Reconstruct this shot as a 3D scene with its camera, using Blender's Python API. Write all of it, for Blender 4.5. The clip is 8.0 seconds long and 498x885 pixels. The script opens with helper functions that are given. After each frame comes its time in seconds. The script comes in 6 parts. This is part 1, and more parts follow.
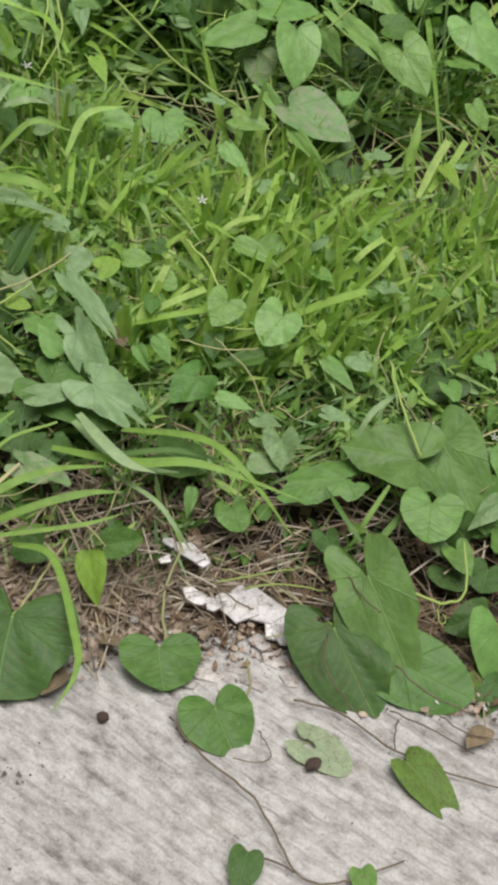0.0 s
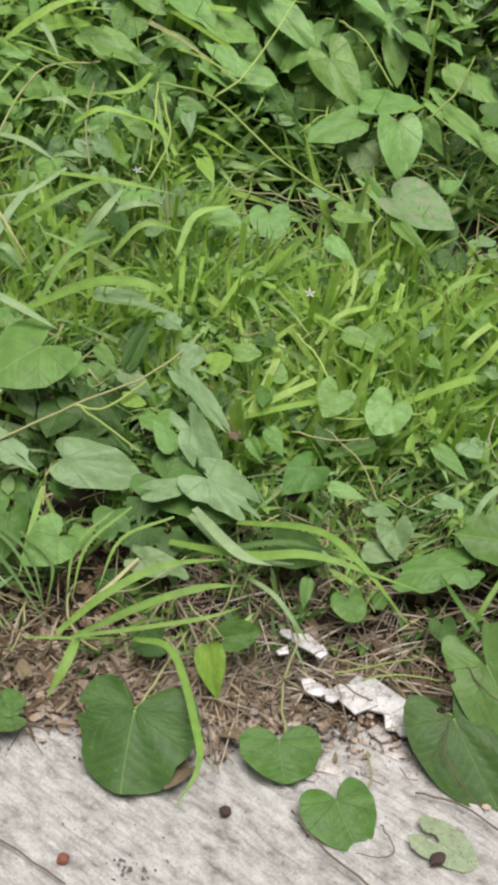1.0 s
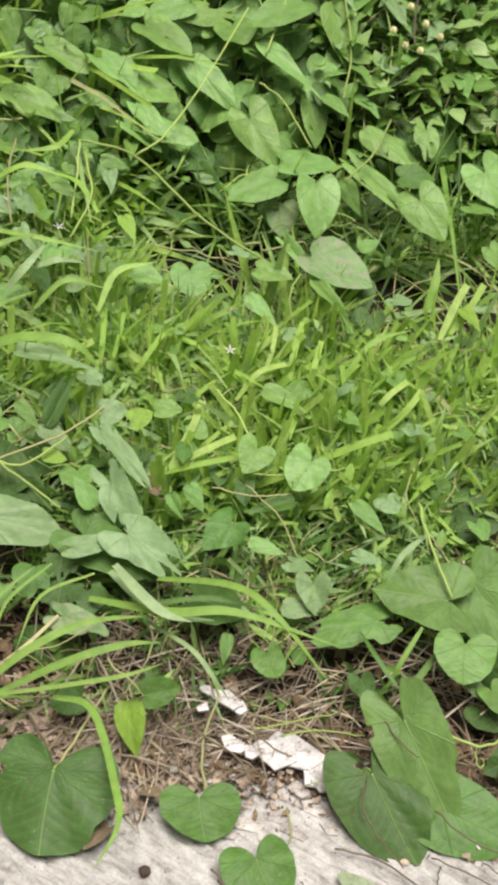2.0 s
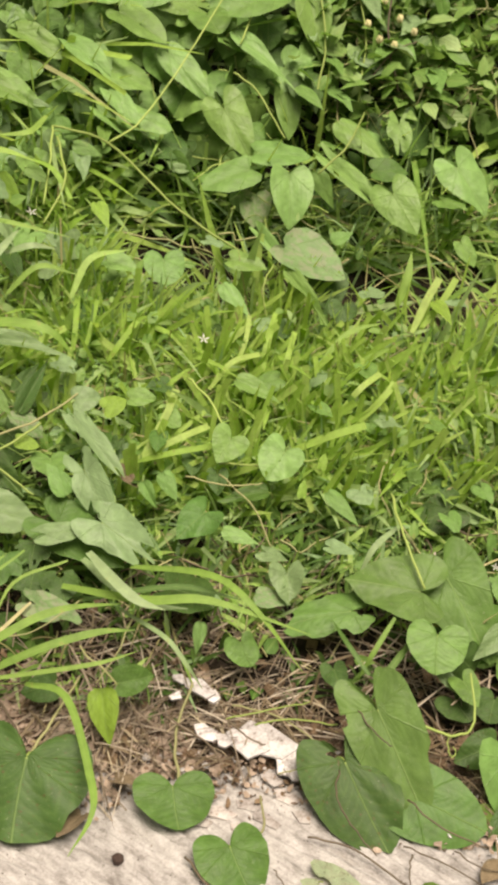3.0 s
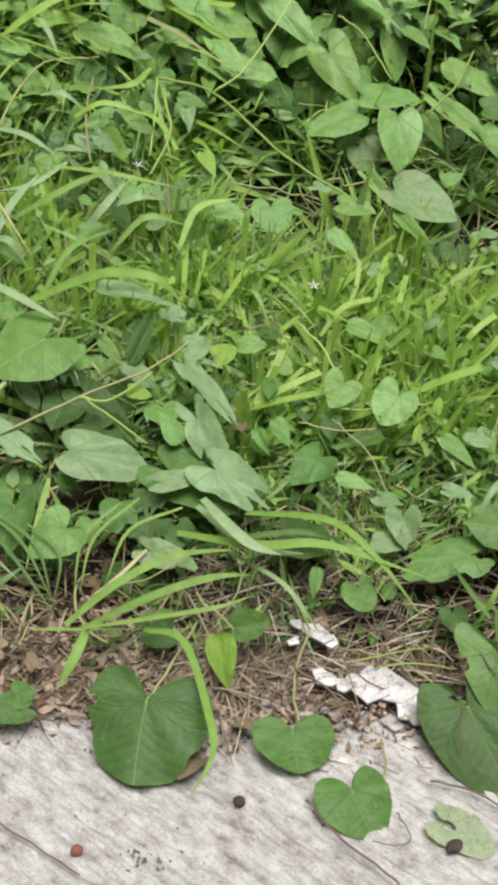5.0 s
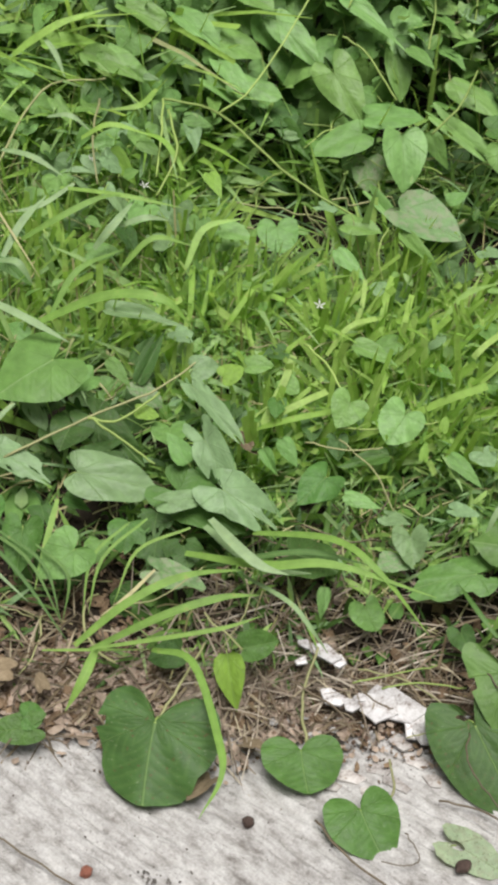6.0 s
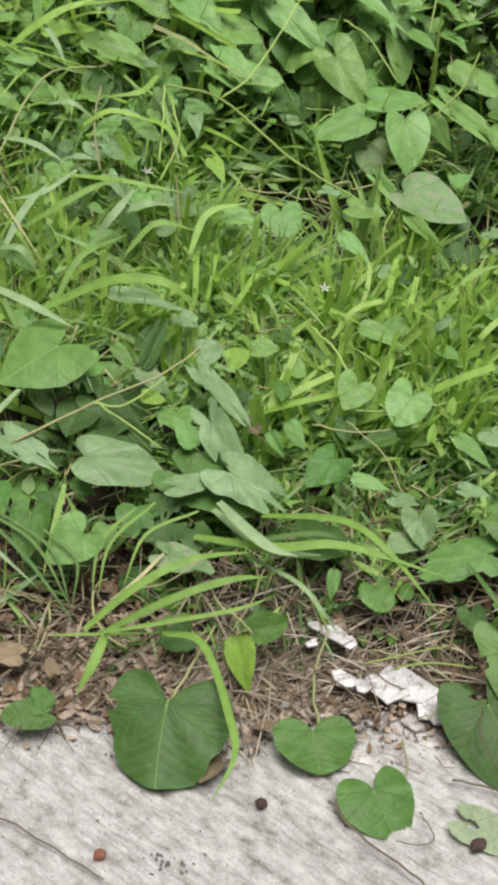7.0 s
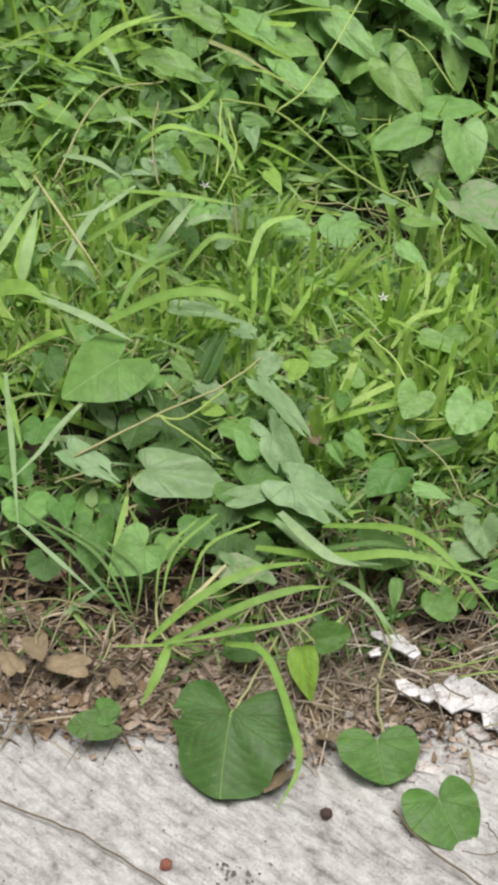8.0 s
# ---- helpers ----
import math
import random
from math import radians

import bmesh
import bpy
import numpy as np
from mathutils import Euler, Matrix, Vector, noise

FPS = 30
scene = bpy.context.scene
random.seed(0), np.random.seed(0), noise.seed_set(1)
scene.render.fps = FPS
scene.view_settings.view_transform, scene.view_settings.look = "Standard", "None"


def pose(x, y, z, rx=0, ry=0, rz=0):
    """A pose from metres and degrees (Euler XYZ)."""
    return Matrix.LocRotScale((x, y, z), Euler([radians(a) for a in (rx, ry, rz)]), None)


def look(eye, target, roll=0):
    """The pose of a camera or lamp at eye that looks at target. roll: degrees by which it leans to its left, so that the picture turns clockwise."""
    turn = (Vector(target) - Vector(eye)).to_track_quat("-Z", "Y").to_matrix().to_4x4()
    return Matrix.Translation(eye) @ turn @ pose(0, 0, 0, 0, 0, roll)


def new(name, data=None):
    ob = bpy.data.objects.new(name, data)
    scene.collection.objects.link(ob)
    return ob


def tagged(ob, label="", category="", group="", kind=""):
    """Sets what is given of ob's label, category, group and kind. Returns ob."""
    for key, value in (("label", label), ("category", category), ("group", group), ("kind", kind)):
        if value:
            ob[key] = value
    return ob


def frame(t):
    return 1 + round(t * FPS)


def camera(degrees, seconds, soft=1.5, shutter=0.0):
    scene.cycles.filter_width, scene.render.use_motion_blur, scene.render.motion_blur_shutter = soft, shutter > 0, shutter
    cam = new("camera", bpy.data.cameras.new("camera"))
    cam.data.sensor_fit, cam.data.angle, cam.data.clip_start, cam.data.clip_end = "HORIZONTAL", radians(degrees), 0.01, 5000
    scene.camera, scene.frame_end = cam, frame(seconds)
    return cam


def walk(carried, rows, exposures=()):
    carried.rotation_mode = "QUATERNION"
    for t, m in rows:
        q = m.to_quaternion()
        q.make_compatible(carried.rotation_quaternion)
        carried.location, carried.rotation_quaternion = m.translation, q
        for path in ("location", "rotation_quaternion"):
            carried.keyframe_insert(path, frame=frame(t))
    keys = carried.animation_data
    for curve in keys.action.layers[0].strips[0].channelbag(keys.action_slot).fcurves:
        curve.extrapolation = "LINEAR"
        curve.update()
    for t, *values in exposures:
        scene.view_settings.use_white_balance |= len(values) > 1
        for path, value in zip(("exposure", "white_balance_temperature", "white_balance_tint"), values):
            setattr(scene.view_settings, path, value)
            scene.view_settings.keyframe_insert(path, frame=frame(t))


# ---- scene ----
# ---- camera ----
cam = camera(22, 8.0, soft=4.0)
PATH = [
    (0.0, pose(0.0047, -0.9972, 1.1170, 50.884, -4.181, -3.004)),
    (0.5, pose(0.0040, -1.0006, 1.1126, 51.948, -3.479, -2.861)),
    (1.0, pose(0.0000, -1.0000, 1.1500, 53.992, 0.001, 0.002)),
    (1.2, pose(0.0000, -1.0030, 1.1560, 54.300, 0.050, 0.330)),
    (1.3, pose(0.0010, -1.0070, 1.1735, 55.380, 0.000, 0.250)),
    (1.4, pose(0.0020, -1.0140, 1.1980, 56.950, -0.150, -0.050)),
    (1.5, pose(0.0036, -1.0174, 1.2088, 57.420, -0.274, -0.719)),
    (2.0, pose(0.0011, -1.0041, 1.1672, 56.146, -2.047, -2.852)),
    (2.2, pose(0.0002, -1.0073, 1.1572, 56.017, -2.845, -3.768)),
    (3.3, pose(-0.0355, -1.0029, 1.1603, 55.905, -4.027, -4.123)),
    (3.5, pose(-0.0315, -1.0011, 1.1463, 55.691, -3.735, -3.683)),
    (4.0, pose(-0.0210, -1.0037, 1.1213, 54.304, -2.199, -2.955)),
    (4.5, pose(-0.0354, -1.0056, 1.1168, 54.031, -1.224, -1.811)),
    (4.7, pose(-0.0310, -1.0097, 1.1176, 54.255, -0.247, -0.866)),
    (5.8, pose(-0.0340, -1.0095, 1.1350, 54.930, 0.150, -1.090)),
    (6.0, pose(-0.0342, -1.0102, 1.1350, 55.111, 0.188, -0.814)),
    (6.5, pose(-0.0346, -1.0121, 1.1292, 55.146, 0.268, -1.531)),
    (7.0, pose(-0.0421, -1.0164, 1.1143, 55.068, 0.818, -1.180)),
    (7.5, pose(-0.0425, -1.0178, 1.1130, 55.047, 1.879, -0.599)),
    (8.0, pose(-0.0375, -1.0222, 1.1178, 55.628, 3.129, 0.694)),
]
walk(cam, PATH, [
    (0.0, -0.14, 6500, 10), (0.5, -0.20, 6500, 10), (1.0, 0.05, 6500, 10), (1.4, 0.25, 6500, 10), (1.9, 0.33, 6600, 10),
    (2.2, 0.35, 7500, 13), (3.3, 0.28, 8000, 15), (4.2, 0.29, 8000, 18), (4.7, 0.26, 6900, 12), (5.3, 0.10, 6400, 9), (8.0, 0.11, 6400, 9),
])

# ---- light: bright overcast sky ----
world = bpy.data.worlds.new("sky")
scene.world = world
world.use_nodes = True
wn, wl = world.node_tree.nodes, world.node_tree.links
sky = wn.new("ShaderNodeTexSky")
sky.sky_type = "NISHITA"
sky.sun_disc = False
sky.sun_elevation, sky.sun_rotation = radians(73), radians(167)
sky.air_density, sky.dust_density, sky.ozone_density = 1.2, 6.0, 1.0
desat = wn.new("ShaderNodeHueSaturation")
desat.inputs["Saturation"].default_value = 0.15
wl.new(sky.outputs[0], desat.inputs["Color"])
wl.new(desat.outputs[0], wn["Background"].inputs["Color"])
wn["Background"].inputs["Strength"].default_value = 0.052

sun_data = bpy.data.lights.new("sun", "SUN")
sun_data.energy, sun_data.angle, sun_data.color = 4.7, radians(34), (1.0, 0.97, 0.92)
sun = new("sun", sun_data)
sun.matrix_world = look((0.28, -1.15, 3.9), (0, 0, 0))


# ---- materials ----
def graph(name):
    m = bpy.data.materials.new(name)
    m.use_nodes = True
    nt = m.node_tree
    return m, nt.nodes, nt.links, nt.nodes["Principled BSDF"], nt.nodes["Material Output"]


def tex_noise(n, l, vec, scale, detail=4.0, rough=0.55):
    t = n.new("ShaderNodeTexNoise")
    t.inputs["Scale"].default_value, t.inputs["Detail"].default_value, t.inputs["Roughness"].default_value = scale, detail, rough
    l.new(vec, t.inputs["Vector"])
    return t.outputs["Fac"]


def ramp(n, l, fac, stops):
    r = n.new("ShaderNodeValToRGB")
    e = r.color_ramp.elements
    while len(e) < len(stops):
        e.new(0.5)
    for el, (p, c) in zip(e, stops):
        el.position, el.color = p, (*c, 1)
    l.new(fac, r.inputs["Fac"])
    return r.outputs["Color"]


def mix(n, l, fac, a, b, mode="MIX"):
    x = n.new("ShaderNodeMix")
    x.data_type, x.blend_type = "RGBA", mode
    for sock, v in ((x.inputs[0], fac), (x.inputs[6], a), (x.inputs[7], b)):
        if isinstance(v, (int, float)):
            sock.default_value = v
        elif isinstance(v, tuple):
            sock.default_value = (*v, 1)
        else:
            l.new(v, sock)
    return x.outputs[2]


def calc(n, l, op, a, b=0.0, c=0.0):
    x = n.new("ShaderNodeMath")
    x.operation = op
    for sock, v in zip(x.inputs, (a, b, c)):
        if isinstance(v, (int, float)):
            sock.default_value = v
        else:
            l.new(v, sock)
    return x.outputs[0]


def bump(n, l, height, strength, distance, bsdf):
    b = n.new("ShaderNodeBump")
    b.inputs["Strength"].default_value, b.inputs["Distance"].default_value = strength, distance
    l.new(height, b.inputs["Height"])
    l.new(b.outputs[0], bsdf.inputs["Normal"])
    return b.outputs[0]


def thin_green(n, l, bsdf, out, colour, through_tint, share, normal=None):
    """Lets part of the light pass through a blade or leaf."""
    tr = n.new("ShaderNodeBsdfTranslucent")
    l.new(mix(n, l, 1.0, colour, through_tint, "MULTIPLY"), tr.inputs["Color"])
    if normal is not None:
        l.new(normal, tr.inputs["Normal"])
    ms = n.new("ShaderNodeMixShader")
    ms.inputs[0].default_value = share
    l.new(bsdf.outputs[0], ms.inputs[1])
    l.new(tr.outputs[0], ms.inputs[2])
    l.new(ms.outputs[0], out.inputs["Surface"])


def leaf_material(name, dark, light, rough, spots, blotch=0.0):
    m, n, l, bsdf, out = graph(name)
    co = n.new("ShaderNodeTexCoord")
    info = n.new("ShaderNodeObjectInfo")
    base = mix(n, l, info.outputs["Random"], dark, light)
    hsv = n.new("ShaderNodeHueSaturation")
    l.new(calc(n, l, "MULTIPLY_ADD", info.outputs["Random"], 0.020, 0.484), hsv.inputs["Hue"])
    blot = tex_noise(n, l, co.outputs["Object"], 4.0, 5)
    l.new(calc(n, l, "MULTIPLY_ADD", blot, 1.1, 0.45), hsv.inputs["Value"])
    l.new(base, hsv.inputs["Color"])
    uv = n.new("ShaderNodeSeparateXYZ")
    l.new(co.outputs["UV"], uv.inputs[0])
    # palmate main veins, and faint side veins between them
    ray = calc(n, l, "ABSOLUTE", calc(n, l, "SUBTRACT", calc(n, l, "FRACT", calc(n, l, "MULTIPLY_ADD", uv.outputs[0], 3.5, 0.5)), 0.5))
    width = calc(n, l, "MULTIPLY", ray, calc(n, l, "ADD", uv.outputs[1], 0.08))
    vein = calc(n, l, "SUBTRACT", 1.0, calc(n, l, "SMOOTH_MIN", calc(n, l, "MULTIPLY", width, 60.0), 1.0, 0.2))
    side = calc(n, l, "SINE", calc(n, l, "MULTIPLY", calc(n, l, "ADD", uv.outputs[1], calc(n, l, "MULTIPLY", ray, -0.6)), 40.0))
    midrib = calc(n, l, "LESS_THAN", calc(n, l, "ABSOLUTE", uv.outputs[0]), 0.14)
    col = mix(n, l, calc(n, l, "MULTIPLY", calc(n, l, "MAXIMUM", vein, 0.0), calc(n, l, "MULTIPLY_ADD", midrib, 0.32, 0.14)), hsv.outputs[0], (0.28, 0.40, 0.16))
    col = mix(n, l, calc(n, l, "MULTIPLY", calc(n, l, "MAXIMUM", side, 0.0), 0.07), col, (0.22, 0.34, 0.10))
    dots = tex_noise(n, l, co.outputs["Object"], 21.0, 2)
    dotted = calc(n, l, "GREATER_THAN", dots, spots)
    col = mix(n, l, calc(n, l, "MULTIPLY", dotted, 0.75), col, (0.10, 0.075, 0.03))
    dust = tex_noise(n, l, co.outputs["Object"], 38.0, 3)
    col = mix(n, l, calc(n, l, "MULTIPLY", calc(n, l, "GREATER_THAN", dust, 0.68), 0.35), col, (0.35, 0.38, 0.26))
    if blotch:
        mould = tex_noise(n, l, co.outputs["Object"], 6.5, 4, 0.6)
        col = mix(n, l, ramp(n, l, mould, [(0.47, (0, 0, 0)), (0.56, (blotch, blotch, blotch))]), col, (0.27, 0.27, 0.19))
    l.new(col, bsdf.inputs["Base Color"])
    l.new(calc(n, l, "MULTIPLY_ADD", blot, 0.25, rough - 0.12), bsdf.inputs["Roughness"])
    bsdf.inputs["Specular IOR Level"].default_value = 0.25
    height = calc(n, l, "ADD", calc(n, l, "MULTIPLY_ADD", vein, -0.35, calc(n, l, "MULTIPLY", side, 0.03)), calc(n, l, "MULTIPLY", blot, 1.0))
    nrm = bump(n, l, height, 0.5, 0.005, bsdf)
    thin_green(n, l, bsdf, out, col, (1.25, 1.2, 0.6), 0.22, nrm)
    return m


LEAF_COLOURS = {
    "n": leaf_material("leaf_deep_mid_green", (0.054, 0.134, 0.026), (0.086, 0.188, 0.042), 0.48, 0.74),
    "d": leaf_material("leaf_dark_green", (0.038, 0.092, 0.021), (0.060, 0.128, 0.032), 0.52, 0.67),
    "k": leaf_material("leaf_broad_green", (0.085, 0.180, 0.044), (0.120, 0.240, 0.060), 0.46, 0.76),
    "m": leaf_material("leaf_mid_green", (0.100, 0.218, 0.050), (0.150, 0.285, 0.078), 0.46, 0.78),
    "p": leaf_material("leaf_pale_waxy_green", (0.152, 0.252, 0.112), (0.210, 0.324, 0.160), 0.42, 0.75),
    "h": leaf_material("leaf_fresh_light_green", (0.138, 0.272, 0.068), (0.196, 0.345, 0.110), 0.42, 0.80),
    "q": leaf_material("leaf_blotched_green", (0.115, 0.215, 0.072), (0.165, 0.275, 0.110), 0.55, 0.68, 0.55),
    "w": leaf_material("leaf_bleached", (0.255, 0.320, 0.200), (0.270, 0.335, 0.215), 0.60, 0.64, 0.35),
    "y": leaf_material("leaf_yellow_green", (0.155, 0.295, 0.042), (0.215, 0.360, 0.066), 0.50, 0.78),
    "o": leaf_material("leaf_withering", (0.074, 0.150, 0.024), (0.105, 0.180, 0.034), 0.60, 0.60),
}


def blade_material(name, stops, share=0.3):
    m, n, l, bsdf, out = graph(name)
    geo = n.new("ShaderNodeNewGeometry")
    info = n.new("ShaderNodeObjectInfo")
    co = n.new("ShaderNodeTexCoord")
    pick = calc(n, l, "FRACT", calc(n, l, "ADD", geo.outputs["Random Per Island"], info.outputs["Random"]))
    col = ramp(n, l, pick, stops)
    uv = n.new("ShaderNodeSeparateXYZ")
    l.new(co.outputs["UV"], uv.inputs[0])
    rib = calc(n, l, "SINE", calc(n, l, "MULTIPLY", uv.outputs[0], 50.0))
    mid = calc(n, l, "LESS_THAN", calc(n, l, "ABSOLUTE", calc(n, l, "SUBTRACT", uv.outputs[0], 0.5)), 0.06)
    col = mix(n, l, calc(n, l, "MULTIPLY", mid, 0.18), col, (0.36, 0.48, 0.16))
    blot = tex_noise(n, l, co.outputs["Object"], 60.0, 4)
    col = mix(n, l, calc(n, l, "MULTIPLY", calc(n, l, "GREATER_THAN", blot, 0.66), 0.4), col, (0.30, 0.26, 0.10))
    col = mix(n, l, 0.5, col, ramp(n, l, blot, [(0.2, (0.45, 0.45, 0.45)), (0.75, (1.25, 1.25, 1.25))]), "MULTIPLY")
    l.new(col, bsdf.inputs["Base Color"])
    bsdf.inputs["Roughness"].default_value = 0.5
    bsdf.inputs["Specular IOR Level"].default_value = 0.4
    nrm = bump(n, l, rib, 0.25, 0.001, bsdf)
    thin_green(n, l, bsdf, out, col, (1.1, 1.15, 0.75), share, nrm)
    return m


BLADE_COLOURS = {
    "g": blade_material("blade_bright_green", [(0.0, (0.21, 0.37, 0.07)), (0.5, (0.28, 0.44, 0.10)), (1.0, (0.17, 0.31, 0.06))], 0.36),
    "p": blade_material("blade_pale_green", [(0.0, (0.25, 0.37, 0.17)), (1.0, (0.32, 0.43, 0.23))]),
    # also colours the grass under the vines, where it stands in for shade
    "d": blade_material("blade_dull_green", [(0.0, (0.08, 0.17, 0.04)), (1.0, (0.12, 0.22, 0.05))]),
    "c": blade_material("blade_cut_yellow_green", [(0.0, (0.30, 0.49, 0.09)), (0.5, (0.40, 0.59, 0.13)), (1.0, (0.48, 0.64, 0.20))], 0.48),
    "w": blade_material("blade_broad_pale", [(0.0, (0.28, 0.48, 0.08)), (0.35, (0.38, 0.58, 0.13)), (0.5, (0.34, 0.50, 0.19)), (1.0, (0.39, 0.55, 0.24))], 0.42),
    "s": blade_material("blade_straw", [(0.0, (0.36, 0.32, 0.15)), (1.0, (0.42, 0.38, 0.20))], 0.1),
}
GRASS = blade_material("grass_mixed_green", [
    (0.0, (0.15, 0.29, 0.06)), (0.15, (0.24, 0.42, 0.095)), (0.33, (0.33, 0.53, 0.13)), (0.55, (0.42, 0.61, 0.18)), (0.70, (0.42, 0.58, 0.26)),
    (0.86, (0.29, 0.47, 0.22)), (0.97, (0.34, 0.52, 0.26)), (1.0, (0.50, 0.46, 0.24))], 0.46)
STRAW = blade_material("dry_straw", [(0.0, (0.06, 0.042, 0.028)), (0.35, (0.13, 0.09, 0.055)), (0.7, (0.23, 0.17, 0.11)), (1.0, (0.40, 0.34, 0.24))], 0.05)
PALE_STRAW = blade_material("pale_dry_straw", [(0.0, (0.10, 0.07, 0.052)), (0.4, (0.19, 0.145, 0.11)), (0.8, (0.32, 0.26, 0.205)), (1.0, (0.48, 0.42, 0.35))], 0.05)
# green kept dark so the filler leaves double as shade in the gaps
SMALL_LEAF = blade_material("small_weed_leaf", [(0.0, (0.07, 0.16, 0.03)), (0.5, (0.13, 0.26, 0.05)), (1.0, (0.20, 0.34, 0.09))], 0.3)


WEED_LEAF = blade_material("weed_leaf_light", [(0.0, (0.16, 0.31, 0.07)), (0.5, (0.24, 0.40, 0.11)), (1.0, (0.31, 0.45, 0.18))], 0.35)


def rough_material(name, stops, scale, rough=0.9, bump_strength=0.6, bump_distance=0.004, space="Object"):
    m, n, l, bsdf, out = graph(name)
    co = n.new("ShaderNodeTexCoord")
    info = n.new("ShaderNodeObjectInfo")
    geo = n.new("ShaderNodeNewGeometry")
    big = tex_noise(n, l, co.outputs[space], scale, 6, 0.65)
    fine = tex_noise(n, l, co.outputs[space], scale * 9, 4, 0.7)
    col = ramp(n, l, calc(n, l, "MULTIPLY_ADD", fine, 0.45, calc(n, l, "MULTIPLY", big, 0.55)), stops)
    shade = calc(n, l, "FRACT", calc(n, l, "ADD", info.outputs["Random"], geo.outputs["Random Per Island"]))
    col = mix(n, l, 1.0, col, ramp(n, l, shade, [(0, (0.75, 0.75, 0.75)), (1, (1.15, 1.15, 1.15))]), "MULTIPLY")
    l.new(col, bsdf.inputs["Base Color"])
    bsdf.inputs["Roughness"].default_value = rough
    bsdf.inputs["Specular IOR Level"].default_value = 0.25
    bump(n, l, calc(n, l, "ADD", big, calc(n, l, "MULTIPLY", fine, 0.6)), bump_strength, bump_distance, bsdf)
    return m


# soil brown taken darker so gaps between the plants look deep in shade
SOIL = rough_material("shade_darkened_soil", [(0.30, (0.012, 0.009, 0.006)), (0.5, (0.030, 0.022, 0.015)), (0.72, (0.080, 0.060, 0.042))], 14.0, 0.95, 0.9, 0.012)
MUD = rough_material("dried_mud", [(0.32, (0.075, 0.053, 0.040)), (0.48, (0.215, 0.162, 0.128)), (0.64, (0.39, 0.33, 0.285))], 38.0, 0.95, 1.0, 0.008)
DEAD = rough_material("dead_leaf_brown", [(0.3, (0.05, 0.032, 0.02)), (0.5, (0.15, 0.10, 0.06)), (0.72, (0.32, 0.23, 0.15))], 22.0, 0.8)
PLASTER = rough_material("white_limewashed_plaster", [(0.38, (0.21, 0.165, 0.145)), (0.45, (0.44, 0.41, 0.40)), (0.55, (0.62, 0.60, 0.605))], 42.0, 0.85, 0.8, 0.002)
PALE_RUBBLE = rough_material("pale_pinkish_concrete_rubble", [(0.36, (0.20, 0.16, 0.14)), (0.47, (0.40, 0.36, 0.34)), (0.60, (0.54, 0.51, 0.49))], 40.0, 0.9, 0.8, 0.003)
TAN = rough_material("tan_dead_leaf", [(0.3, (0.10, 0.072, 0.042)), (0.5, (0.21, 0.16, 0.10)), (0.7, (0.34, 0.27, 0.18))], 3.0, 0.85)
FLAKE = rough_material("tan_flake", [(0.3, (0.19, 0.135, 0.10)), (0.5, (0.33, 0.255, 0.20)), (0.7, (0.47, 0.385, 0.31))], 45.0, 0.9)
SHRED = rough_material("leaf_shreds", [(0.3, (0.035, 0.020, 0.014)), (0.48, (0.12, 0.075, 0.05)), (0.6, (0.26, 0.18, 0.13)), (0.75, (0.42, 0.36, 0.30))], 55.0, 0.9)
PELLET = rough_material("dark_brown_pellet", [(0.3, (0.030, 0.020, 0.016)), (0.7, (0.09, 0.06, 0.05))], 120.0, 0.8)
BRICK_RED = rough_material("red_brick_grit", [(0.3, (0.14, 0.052, 0.034)), (0.7, (0.27, 0.11, 0.075))], 120.0, 0.9)
BUD = rough_material("cream_bud", [(0.3, (0.42, 0.40, 0.16)), (0.7, (0.62, 0.58, 0.34))], 80.0, 0.6)
PETAL = rough_material("white_petal", [(0.3, (0.55, 0.55, 0.48)), (0.7, (0.78, 0.78, 0.72))], 80.0, 0.6)
MOSS = rough_material("black_crust", [(0.3, (0.085, 0.075, 0.068)), (0.7, (0.20, 0.18, 0.165))], 160.0, 0.95)


def stem_material(name, a, b):
    return rough_material(name, [(0.25, a), (0.75, b)], 60.0, 0.6, 0.3, 0.001)


STEM = {
    "v": stem_material("stem_light_green", (0.20, 0.30, 0.07), (0.34, 0.42, 0.13)),
    "t": stem_material("stem_tan_green", (0.21, 0.22, 0.09), (0.36, 0.35, 0.18)),
    "b": stem_material("stem_dark_brown", (0.07, 0.055, 0.035), (0.17, 0.13, 0.09)),
}


